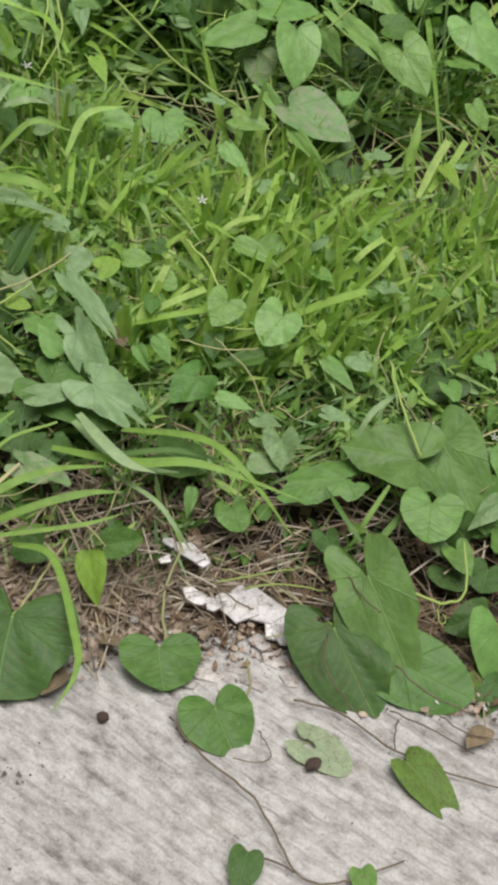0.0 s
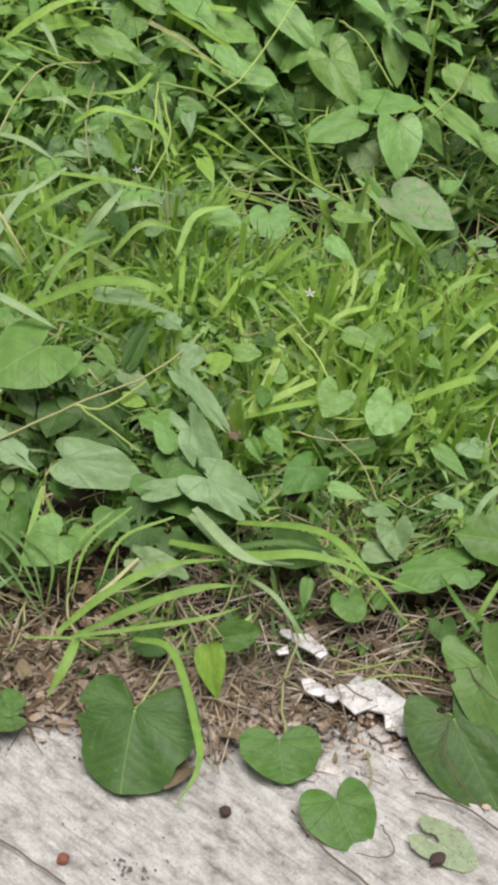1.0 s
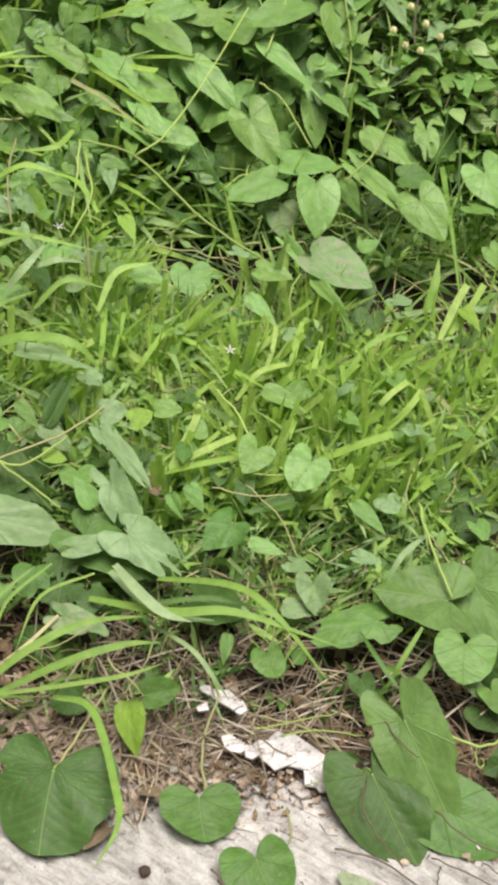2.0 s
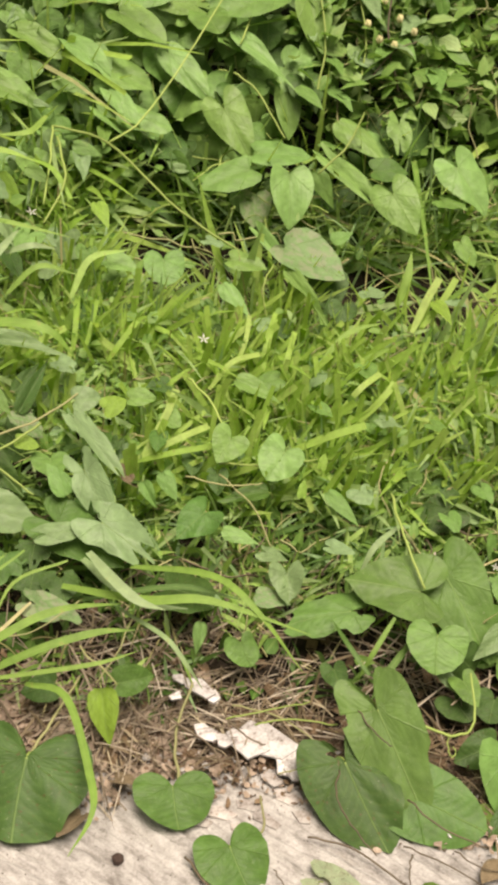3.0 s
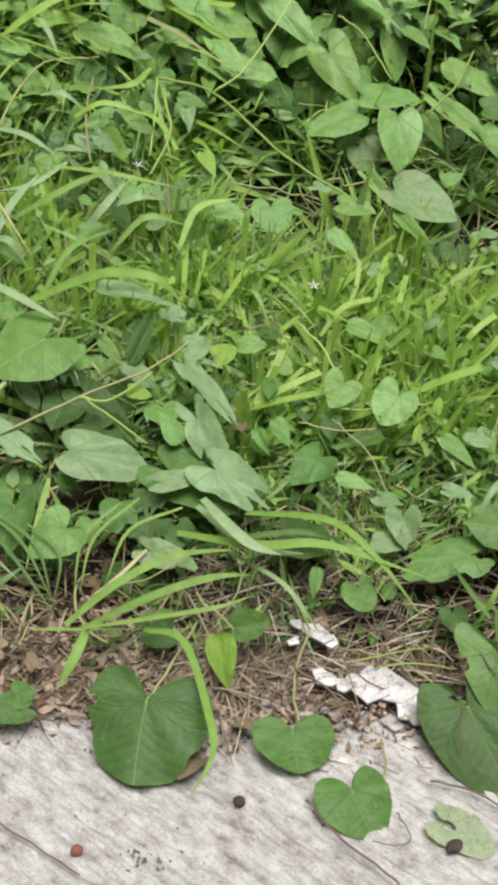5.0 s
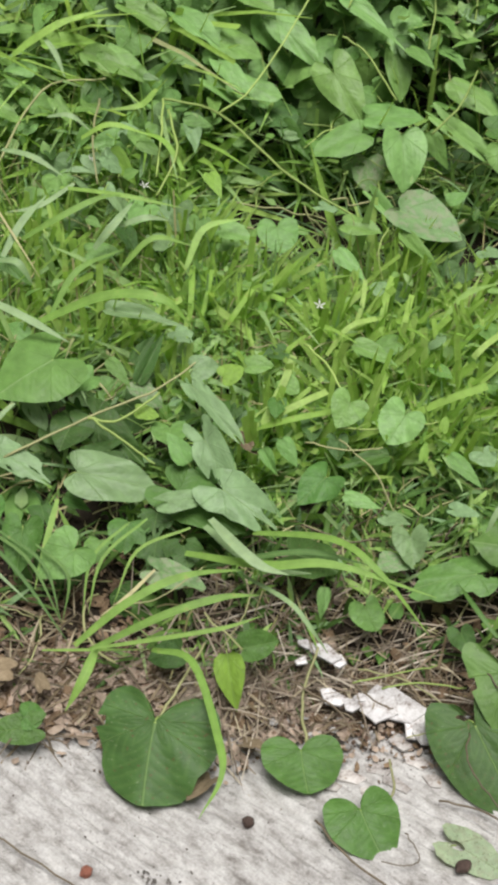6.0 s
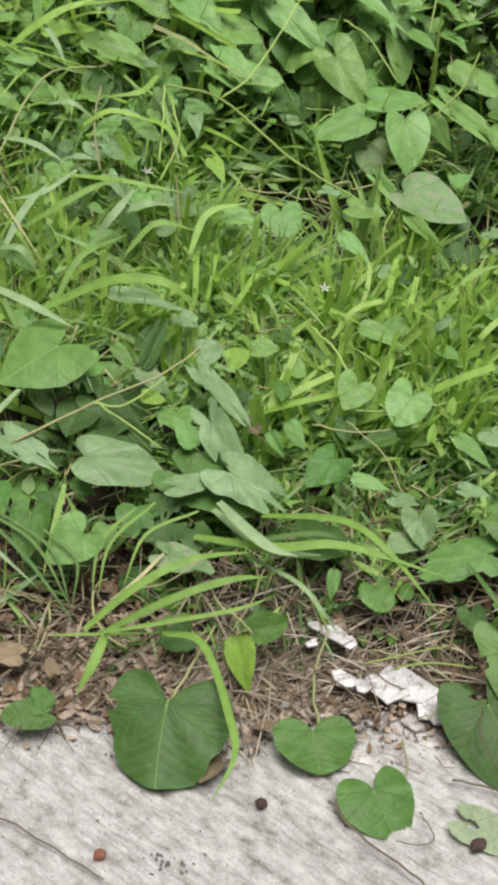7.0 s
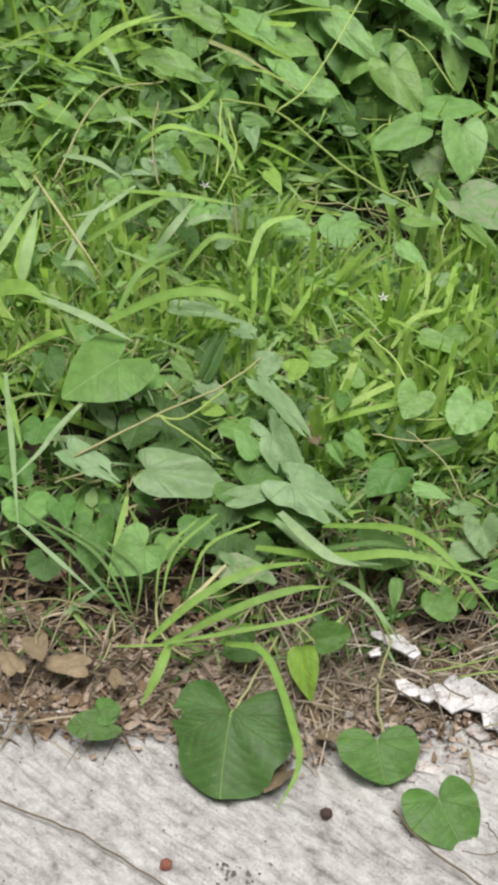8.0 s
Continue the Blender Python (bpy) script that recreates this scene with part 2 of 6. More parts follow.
def concrete_material():
    m, n, l, bsdf, out = graph("weathered_concrete")
    co = n.new("ShaderNodeTexCoord")
    o = co.outputs["Object"]
    turned = n.new("ShaderNodeMapping")
    turned.inputs["Rotation"].default_value = (0, 0, radians(41))
    l.new(o, turned.inputs["Vector"])
    drawn = n.new("ShaderNodeMapping")
    drawn.inputs["Scale"].default_value = (0.6, 1.0, 1.0)
    l.new(turned.outputs[0], drawn.inputs["Vector"])
    big = tex_noise(n, l, o, 9.0, 6, 0.6)
    mid = tex_noise(n, l, drawn.outputs[0], 62.0, 6, 0.66)
    fine = tex_noise(n, l, o, 320.0, 4, 0.7)
    col = ramp(n, l, calc(n, l, "MULTIPLY_ADD", mid, 0.68, calc(n, l, "MULTIPLY", big, 0.32)), [
        (0.36, (0.190, 0.174, 0.162)), (0.45, (0.320, 0.305, 0.293)), (0.57, (0.432, 0.418, 0.407))])
    speck = tex_noise(n, l, o, 130.0, 3, 0.6)
    col = mix(n, l, calc(n, l, "MULTIPLY", calc(n, l, "GREATER_THAN", speck, 0.67), 0.5), col, (0.12, 0.105, 0.095))
    fleck = tex_noise(n, l, o, 95.0, 4, 0.7)
    col = mix(n, l, calc(n, l, "MULTIPLY", calc(n, l, "GREATER_THAN", fleck, 0.60), 0.5), col, (0.42, 0.40, 0.385))
    stain = tex_noise(n, l, o, 11.0, 5, 0.75)
    col = mix(n, l, ramp(n, l, stain, [(0.57, (0, 0, 0)), (0.74, (0.4, 0.4, 0.4))]), col, (0.27, 0.235, 0.195))
    col = mix(n, l, 0.4, col, ramp(n, l, fine, [(0.34, (0.55, 0.55, 0.55)), (0.62, (1.25, 1.25, 1.25))]), "MULTIPLY")
    long_way = n.new("ShaderNodeMapping")
    long_way.inputs["Scale"].default_value = (0.16, 1.0, 1.0)
    l.new(turned.outputs[0], long_way.inputs["Vector"])
    groove = tex_noise(n, l, long_way.outputs[0], 165.0, 5, 0.65)
    # thin groove shadows and bright ridges are painted into the colour
    col = mix(n, l, 0.52, col, ramp(n, l, groove, [(0.36, (0.64, 0.62, 0.61)), (0.53, (1.16, 1.16, 1.16))]), "MULTIPLY")
    l.new(col, bsdf.inputs["Base Color"])
    bsdf.inputs["Roughness"].default_value = 0.9
    bsdf.inputs["Specular IOR Level"].default_value = 0.25
    bump(n, l, calc(n, l, "ADD", groove, calc(n, l, "ADD", mid, calc(n, l, "MULTIPLY", fine, 0.5))), 0.9, 0.0028, bsdf)
    return m


CONCRETE = concrete_material()


# ---- mesh helpers ----
def link_mesh(name, verts, faces, material, parent=None, smooth=True, uvs=None):
    me = bpy.data.meshes.new(name)
    me.from_pydata(verts, [], faces)
    if smooth:
        me.shade_smooth()
    if uvs is not None:
        layer = me.uv_layers.new(name="UVMap")
        idx = np.empty(len(me.loops), dtype=np.int32)
        me.loops.foreach_get("vertex_index", idx)
        layer.data.foreach_set("uv", np.asarray(uvs, dtype=np.float32)[idx].ravel())
    me.materials.append(material)
    ob = new(name, me)
    if parent is not None:
        ob.parent = parent
    return ob


def plant(name, x, y, z, label, category, group=""):
    base = new(name)
    base.location = (x, y, z)
    base.empty_display_size = 0.05
    return tagged(base, label, category, group)


def noise1(x, y, z=0.0):
    return noise.noise(Vector((x, y, z)))


RECESSES = ((0.04, 0.90, 0.14, 0.07, 0.11), (0.44, 0.83, 0.18, 0.06, 0.12))  # dark hollows under the vines


def soil_height(x, y):
    """The bank: level with the road at its foot, rising away from it."""
    y += 0.27 * x * min(1.0, max(0.0, (abs(x) - 0.7) / 0.8))
    h = float(np.interp(y, [-6, -0.3, 0.02, 0.285, 0.70, 1.04, 1.5, 2.2, 4.0, 10, 600],
                        [-0.16, -0.10, -0.028, 0.045, 0.135, 0.21, 0.34, 0.50, 0.8, 1.2, 6.0]))
    near = 1.0 if abs(x) < 3 and -1 < y < 4 else 0.0
    if near:
        for cx, cy, a, b, deep in RECESSES:
            h -= deep * math.exp(-((x - cx) / a) ** 2 - ((y - cy) / b) ** 2)
    return h + near * (0.014 * noise1(x * 6, y * 6) + 0.006 * noise1(x * 25, y * 25, 3.0))


def canopy(y):
    return float(np.interp(y, [-3, -0.06, 0.0, 0.285, 0.70, 1.04, 1.17, 1.45, 1.8, 6],
                           [0, 0, 0.01, 0.11, 0.26, 0.39, 0.49, 0.80, 1.0, 1.6]))


def road_edge(x):
    return float(np.interp(x, [-40, -0.42, -0.2, 0.0, 0.15, 0.28, 0.42, 40], [10.8, 0.10, 0.045, 0.015, 0.025, 0.0, -0.07, -10.8])) + 0.012 * noise1(x * 5, 1.0) + 0.007 * noise1(x * 21, 2.0) + 0.004 * noise1(x * 70, 4.0)


def drift_height(x, y):
    """Top of the washed-down soil that laps over the concrete; far below it where there is none."""
    v = y - road_edge(x)
    if not -0.11 < v < 0.08:
        return -1.0
    rise = 0.014 * noise1(x * 8, y * 8, 21.0) + 0.013 * noise1(x * 26, y * 26, 22.0) + 0.007 * noise1(x * 80, y * 80, 23.0)
    z = rise - float(np.interp(x, [-0.1, 0.0, 0.06], [0.003, 0.008, 0.015])) + 0.13 * v - (0.03 if v < -0.09 else 0.0)
    return min(z, 0.012) + 0.003 * noise1(x * 120, y * 120, 24.0)


def surface(x, y):
    """What loose litter lies on."""
    return max(soil_height(x, y), 0.0 if y < road_edge(x) else -1.0, drift_height(x, y) if abs(x) < 0.7 else -1.0)


# ---- setting: soil bank and concrete road ----
def build_ground():
    xs = np.r_[-600, -120, -30, -8, -3, -1.6, np.arange(-0.9, 0.91, 0.02), 1.6, 3, 8, 30, 120, 600]
    ys = np.r_[-600, -120, -30, -8, -3, -1.0, -0.5, np.arange(-0.2, 1.61, 0.02), 2.0, 2.6, 4, 8, 30, 120, 600]
    verts = []
    for v in ys:
        for x in xs:
            y = v - 0.27 * x * min(1.0, max(0.0, (abs(x) - 0.7) / 0.8))
            verts.append((x, y, soil_height(x, y)))
    w = len(xs)
    faces = [(j * w + i, j * w + i + 1, (j + 1) * w + i + 1, (j + 1) * w + i) for j in range(len(ys) - 1) for i in range(w - 1)]
    ob = link_mesh("ground", verts, faces, SOIL)
    return tagged(ob, "brown soil bank rising from the road, darkened for shade", "ground", kind="structure")


GROOVE = Vector((math.cos(radians(-41)), math.sin(radians(-41))))


def build_road():
    xs = np.r_[-40, -15, -6, -2.5, -1.2, -0.8, np.arange(-0.6, 0.601, 0.004), 0.8, 1.2, 2.5, 6, 15, 40]
    vs = np.r_[-4.2, -3, -2, -1.2, -0.7, np.arange(-0.44, 0.0001, 0.004)]
    top = []
    for v in vs:
        for x in xs:
            xx = float(x)
            y = road_edge(xx) + float(v)
            across = x * -GROOVE.y + y * GROOVE.x
            along = x * GROOVE.x + y * GROOVE.y
            wob = 0.016 * noise1(along * 5, across * 14) + 0.005 * noise1(along * 24, across * 40)
            wave = math.sin((across + wob) * 2 * math.pi / 0.0185)
            worn = max(0.0, 0.75 + 1.2 * noise1(along * 9, across * 26, 5.0))
            z = -0.0050 * max(0.0, wave) * worn + 0.0030 * noise1(x * 9, y * 9, 7.0) + 0.0016 * noise1(x * 55, y * 55, 8.0) + 0.0012 * noise1(x * 140, y * 140, 9.0) - 0.004 * max(0.0, noise1(x * 75, y * 75, 12.0) - 0.42)
            crumble = max(0.0, 1.0 + float(v) / 0.035)
            z -= 0.010 * crumble * crumble * (0.6 + 0.6 * noise1(x * 30, y * 30, 6.0))
            top.append((float(x), y, z))
    w, h = len(xs), len(vs)
    verts = top + [(x, y + 0.004, -0.13) for x, y, z in top[-w:]]
    faces = [(j * w + i, j * w + i + 1, (j + 1) * w + i + 1, (j + 1) * w + i) for j in range(h) for i in range(w - 1)]
    ob = link_mesh("road", verts, faces, CONCRETE)
    return tagged(ob, "pale weathered concrete road with diagonal broom grooves and crumbling edge", "road", kind="structure")


build_ground()
build_road()


# ---- leaves ----
# right half of each outline, from the tip round to the stalk: x in leaf widths, y in lengths from stalk to tip
OUTLINES = {
    "heart": [(0, 1.0), (0.05, 0.955), (0.19, 0.80), (0.35, 0.56), (0.455, 0.28), (0.5, 0.03), (0.48, -0.17), (0.40, -0.29), (0.27, -0.33), (0.14, -0.26), (0.045, -0.12), (0, 0)],
    "round": [(0, 1.0), (0.09, 0.975), (0.26, 0.85), (0.41, 0.60), (0.485, 0.30), (0.5, 0.03), (0.465, -0.20), (0.38, -0.34), (0.26, -0.38), (0.13, -0.29), (0.04, -0.13), (0, 0)],
    "ovate": [(0, 1.0), (0.08, 0.95), (0.27, 0.80), (0.42, 0.58), (0.495, 0.33), (0.5, 0.12), (0.43, -0.06), (0.30, -0.13), (0.15, -0.10), (0.05, -0.03), (0, 0)],
    "lance": [(0, 1.0), (0.07, 0.90), (0.25, 0.70), (0.43, 0.45), (0.5, 0.24), (0.42, 0.06), (0.2, -0.02), (0, 0)],
}
SHAPES = {  # outline, crease along the midrib, droop of the tip, depth of the bites, holes
    "heart": ("heart", 0.16, 0.12, 0.0, 0), "round": ("round", 0.12, 0.10, 0.0, 0), "ovate": ("ovate", 0.24, 0.16, 0.0, 0),
    "lance": ("lance", 0.34, 0.22, 0.0, 0), "fold": ("heart", 0.85, 0.18, 0.12, 0), "chewed": ("round", 0.12, 0.10, 0.14, 1),
    "bitten": ("ovate", 0.18, 0.16, 0.30, 3), "lobed": ("round", 0.26, 0.20, 0.42, 1),
}


def smooth_profile(pts, per):
    out = []
    p = [Vector((-pts[1][0], pts[1][1]))] + [Vector(q) for q in pts] + [Vector((-pts[-2][0], pts[-2][1]))]
    for i in range(1, len(p) - 2):
        for k in range(per):
            t = k / per
            a, b, c, d = p[i - 1], p[i], p[i + 1], p[i + 2]
            out.append(0.5 * (2 * b + (c - a) * t + (2 * a - 5 * b + 4 * c - d) * t * t + (3 * b - a - 3 * c + d) * t ** 3))
    return out + [p[-2]]


def leaf_mesh(kind, shape, seed):
    """A thin, gently curved leaf blade, one unit wide and one unit from stalk to tip."""
    rnd = random.Random(seed)
    outline_name, crease, droop, bite, holes = SHAPES[shape]
    half = smooth_profile(OUTLINES[outline_name], 2 if kind in "dnphk" else 1)
    outline = half + [Vector((-v.x, v.y)) for v in reversed(half[1:-1])]
    count = len(outline)
    off = rnd.uniform(0, 50)
    lean, roll = rnd.uniform(-0.07, 0.07), rnd.uniform(-0.22, 0.22)
    arch = rnd.uniform(0.1, 0.7)
    ripple = rnd.uniform(0.07, 0.18)
    crease *= rnd.uniform(0.5, 1.7)
    lobes = (rnd.uniform(0.90, 1.06), rnd.uniform(0.90, 1.06))
    rings = (0.2, 0.42, 0.64, 0.84, 1.0)
    verts, uvs, faces = [(0, 0, 0)], [(0.0, 0.0)], []
    for r in rings:
        for i, v in enumerate(outline):
            edge = 1 + 0.035 * noise1(i * 16.0 / count, off) * r + 0.02 * noise1(i * 1.1, off + 4.0) * r
            edge -= bite * max(0.0, noise1(i * (9.0 / count) * 1.6, off + 9.0) - 0.02) * 2.0 * max(0.0, r - 0.3) / 0.7
            x, y = v.x * r * edge, v.y * r * edge
            x *= lobes[x > 0]
            x += lean * max(y, 0) * max(y, 0)
            wave = ripple * r * r * noise1(v.x * 3.0 + off, v.y * 2.2)
            z = crease * math.sqrt(x * x + 0.002) - droop * y * abs(y) - arch * x * x + wave + roll * x * y
            verts.append((x, y, z))
            uvs.append((math.atan2(v.x, v.y) / math.pi, r * v.length))
    for i in range(count):
        j = (i + 1) % count
        faces.append((0, 1 + j, 1 + i))
        for k in range(len(rings) - 1):
            a, b = 1 + k * count, 1 + (k + 1) * count
            faces.append((a + i, a + j, b + j, b + i))
    gone = set()
    for _ in range(holes):
        c, wide = rnd.choice(range(1 + 2 * count, 1 + 4 * count)), rnd.uniform(0.03, 0.07)
        gone |= {f for f, q in enumerate(faces) if (Vector(verts[q[0]]) - Vector(verts[c])).length < wide}
    faces = [q for f, q in enumerate(faces) if f not in gone]
    me = bpy.data.meshes.new("leaf_" + shape)
    me.from_pydata(verts, [], faces)
    layer = me.uv_layers.new(name="UVMap")
    idx = np.empty(len(me.loops), dtype=np.int32)
    me.loops.foreach_get("vertex_index", idx)
    layer.data.foreach_set("uv", np.asarray(uvs, dtype=np.float32)[idx].ravel())
    me.flip_normals()
    me.shade_smooth()
    me.materials.append(LEAF_COLOURS[kind])
    return me


LEAF_CACHE = {}


def leaf_data(kind, variant, n):
    key = (kind, variant, n)
    if key not in LEAF_CACHE:
        LEAF_CACHE[key] = leaf_mesh(kind, variant, hash_of(kind + variant) + n)
    return LEAF_CACHE[key]


def hash_of(text):
    return sum((i + 3) * ord(c) for i, c in enumerate(text)) * 7


def tube_data(name, pts, radius, material, taper=1.0, sides=6):
    pts = [Vector(p) for p in pts]
    verts, faces = [], []
    for i, p in enumerate(pts):
        d = (pts[min(i + 1, len(pts) - 1)] - pts[max(i - 1, 0)]).normalized()
        side = d.cross(Vector((0.2, 0.1, 1.0))).normalized()
        up = side.cross(d)
        r = radius * (1 + (taper - 1) * i / max(1, len(pts) - 1))
        for k in range(sides):
            a = 2 * math.pi * k / sides
            verts.append(p + side * (math.cos(a) * r) + up * (math.sin(a) * r))
    for i in range(len(pts) - 1):
        for k in range(sides):
            a, b = i * sides + k, i * sides + (k + 1) % sides
            faces.append((a, b, b + sides, a + sides))
    faces += [tuple(range(sides))[::-1], tuple(range(len(verts) - sides, len(verts)))]
    me = bpy.data.meshes.new(name)
    me.from_pydata(verts, [], faces)
    me.shade_smooth()
    me.materials.append(material)
    return me


STALK = tube_data("leaf_stalk", [(0, 0.02, -0.004), (0, -0.05, -0.06), (0.01, -0.09, -0.15), (0.02, -0.10, -0.24), (0.03, -0.10, -0.32)], 0.017, STEM["v"], 1.25, 5)
LEAF_COUNT = [0]


def laid(owner, x, y, z, wide, long, rx, ry, rz, kind, shape):
    """One leaf of a plant, by the foot of its blade, its width and its length."""
    LEAF_COUNT[0] += 1
    ob = new("leaf", leaf_data(kind, shape, LEAF_COUNT[0] % 9))
    ob.parent = owner
    ob.matrix_basis = Matrix.Translation(-owner.location) @ pose(x, y, z, rx, ry, rz) @ Matrix.Diagonal((wide, long, (wide + long) / 2, 1))
    stalk = new("leaf_stalk", STALK)
    stalk.parent = ob
    return ob


HABITS = {"flat": ("round", 1.0, 0.60), "bit": ("bitten", 0.9, 0.75), "fold": ("fold", 1.0, 0.62), "cup": ("heart", 0.95, 0.68),
          "long": ("heart", 0.74, 0.74), "lance": ("lance", 0.45, 0.92), "heart": ("heart", 1.0, 0.72)}


def leaf(owner, x, y, z, size, rx, ry, rz, kind, habit):
    shape, wide, long = HABITS[habit]
    return laid(owner, x, y, z, size * wide, size * long, rx, ry, rz, kind, shape)


def curve_points(pts, per):
    p = [Vector(q) for q in pts]
    p = [2 * p[0] - p[1]] + p + [2 * p[-1] - p[-2]]
    out = []
    for i in range(1, len(p) - 2):
        for k in range(per):
            t = k / per
            a, b, c, d = p[i - 1], p[i], p[i + 1], p[i + 2]
            out.append(0.5 * (2 * b + (c - a) * t + (2 * a - 5 * b + 4 * c - d) * t * t + (3 * b - a - 3 * c + d) * t ** 3))
    return out + [p[-2]]


def runner(owner, width, kind, *pts):
    path = curve_points(pts, 6)
    path = [p + Vector((noise1(i * 0.5, 1.0), noise1(i * 0.5, 7.0), noise1(i * 0.5, 13.0))) * 0.0025 for i, p in enumerate(path)]
    ob = new("stem", tube_data("stem", [p - owner.location for p in path], width / 2, STEM[kind], 0.75))
    ob.parent = owner
    return ob


def blade_arrays(path, width, flat_end=False, twist=0.0, fold=0.22):
    """Verts, faces and uvs of one folded blade along a path."""
    verts, uvs, faces = [], [], []
    n = len(path) - 1
    for i, p in enumerate(path):
        d = (path[min(i + 1, n)] - path[max(i - 1, 0)]).normalized()
        side = d.cross(Vector((0.15, -0.55, 0.82)))
        side = side.normalized() if side.length > 1e-4 else Vector((1, 0, 0))
        side = (Matrix.Rotation(twist * i / max(n, 1), 3, d) @ side).normalized()
        up = side.cross(d)
        t = i / n
        w = width * 0.5 * (0.62 + 0.38 * min(1, t * 4)) * (1.0 if flat_end else min(1.0, max(0.04, (1 - t) * 2.4)) ** 0.8)
        verts += [p - side * w + up * w * fold, p.copy(), p + side * w + up * w * fold]
        uvs += [(0, t), (0.5, t), (1, t)]
        if i:
            a = 3 * (i - 1)
            faces += [(a, a + 1, a + 4, a + 3), (a + 1, a + 2, a + 5, a + 4)]
    return verts, faces, uvs


def blade(owner, width, kind, *pts):
    path = curve_points(pts, 5)
    v, fc, uv = blade_arrays([p - owner.location for p in path], width, kind == "c")
    return link_mesh("blade", v, fc, BLADE_COLOURS[kind], owner, uvs=uv)


def lump(name, x, y, z, sx, sy, sz, turn, material, seed, label, category, group=""):
    """A small rough stone or crumb."""
    bm = bmesh.new()
    bmesh.ops.create_icosphere(bm, subdivisions=2, radius=1.0)
    for v in bm.verts:
        v.co *= 1 + 0.28 * noise1(v.co.x * 1.6 + seed, v.co.y * 1.6, v.co.z * 1.6)
        v.co = Vector((v.co.x * sx, v.co.y * sy, v.co.z * sz))
    me = bpy.data.meshes.new(name)
    bm.to_mesh(me)
    bm.free()
    me.materials.append(material)
    ob = new(name, me)
    ob.matrix_basis = pose(x, y, z, 0, 0, turn)
    return tagged(ob, label, category, group)


# ---- creeper over the road edge ----
creeper = plant("creeper", 0.05, 0.10, 0.0, "trailing vine with dark heart-shaped leaves over the concrete edge", "vine")
laid(creeper, 0.192, -0.146, 0.011, 0.050, 0.056, -4, 3, -122, "w", "chewed")
runner(creeper, 0.0028, "b", (0.046, -0.111, 0.010), (0.081, -0.163, 0.010), (0.127, -0.208, 0.010), (0.152, -0.259, 0.010), (0.166, -0.297, 0.010), (0.187, -0.312, 0.010), (0.221, -0.309, 0.010), (0.277, -0.288, 0.010))
runner(creeper, 0.0025, "b", (0.115, -0.278, 0.010), (0.145, -0.287, 0.010), (0.169, -0.300, 0.010))
runner(creeper, 0.0026, "b", (-0.427, -0.058, 0.010), (-0.364, -0.094, 0.010), (-0.298, -0.125, 0.010), (-0.233, -0.170, 0.010), (-0.189, -0.202, 0.010))
runner(creeper, 0.0025, "b", (-0.413, 0.022, 0.027), (-0.360, 0.017, 0.026), (-0.300, 0.007, 0.023), (-0.201, 0.001, 0.020))
runner(creeper, 0.0025, "b", (0.183, -0.087, 0.010), (0.232, -0.104, 0.010), (0.287, -0.155, 0.010), (0.332, -0.180, 0.010), (0.390, -0.202, 0.010))
runner(creeper, 0.0020, "b", (0.296, -0.113, 0.010), (0.290, -0.132, 0.010), (0.287, -0.155, 0.010))
runner(creeper, 0.0040, "t", (0.041, -0.018, 0.027), (0.039, 0.037, 0.043), (0.059, 0.083, 0.079))
runner(creeper, 0.0035, "t", (0.105, -0.095, 0.015), (0.133, -0.083, 0.020), (0.132, -0.047, 0.032))
runner(creeper, 0.0040, "t", (-0.127, 0.007, 0.042), (-0.105, 0.036, 0.062), (-0.074, 0.098, 0.074))
runner(creeper, 0.0028, "b", (0.026, 0.050, 0.057), (0.077, 0.016, 0.046), (0.095, -0.018, 0.037))
runner(creeper, 0.0024, "b", (0.088, 0.056, 0.064), (0.119, 0.023, 0.053), (0.142, 0.016, 0.046))
runner(creeper, 0.0024, "b", (-0.014, 0.067, 0.063), (0.006, 0.027, 0.044), (0.015, -0.006, 0.029))
runner(creeper, 0.0022, "t", (0.105, 0.059, 0.066), (0.157, 0.046, 0.061), (0.207, 0.016, 0.046))
runner(creeper, 0.0022, "v", (0.097, 0.043, 0.060), (0.143, 0.049, 0.067), (0.197, 0.063, 0.067))
runner(creeper, 0.0024, "v", (0.130, 0.036, 0.057), (0.169, 0.039, 0.063), (0.228, 0.036, 0.057))
runner(creeper, 0.0022, "t", (-0.185, 0.147, 0.091), (-0.131, 0.155, 0.094), (-0.077, 0.187, 0.115))
runner(creeper, 0.0022, "t", (-0.008, 0.176, 0.111), (-0.031, 0.126, 0.084), (-0.055, 0.098, 0.064))
runner(creeper, 0.0022, "b", (0.213, -0.004, 0.039), (0.237, -0.037, 0.029), (0.261, -0.062, 0.020))
runner(creeper, 0.0020, "b", (0.288, -0.103, 0.012), (0.328, -0.126, 0.012), (0.372, -0.160, 0.012))
runner(creeper, 0.0018, "t", (0.154, -0.016, 0.032), (0.199, -0.012, 0.038), (0.230, -0.034, 0.034))
runner(creeper, 0.0018, "b", (0.341, -0.117, 0.020), (0.368, -0.140, 0.020), (0.399, -0.147, 0.020))
runner(creeper, 0.0022, "t", (-0.400, 0.158, 0.085), (-0.350, 0.155, 0.094), (-0.308, 0.147, 0.086), (-0.282, 0.147, 0.071))
runner(creeper, 0.0022, "t", (-0.367, 0.096, 0.058), (-0.357, 0.127, 0.084), (-0.327, 0.147, 0.096))
laid(creeper, 0.296, -0.172, 0.014, 0.044, 0.086, -10, 5, -143, "o", "ovate")
laid(creeper, 0.121, -0.284, 0.020, 0.034, 0.040, -14, -10, 165, "d", "ovate")
laid(creeper, 0.233, -0.298, 0.011, 0.027, 0.029, -8, -1, -169, "m", "ovate")
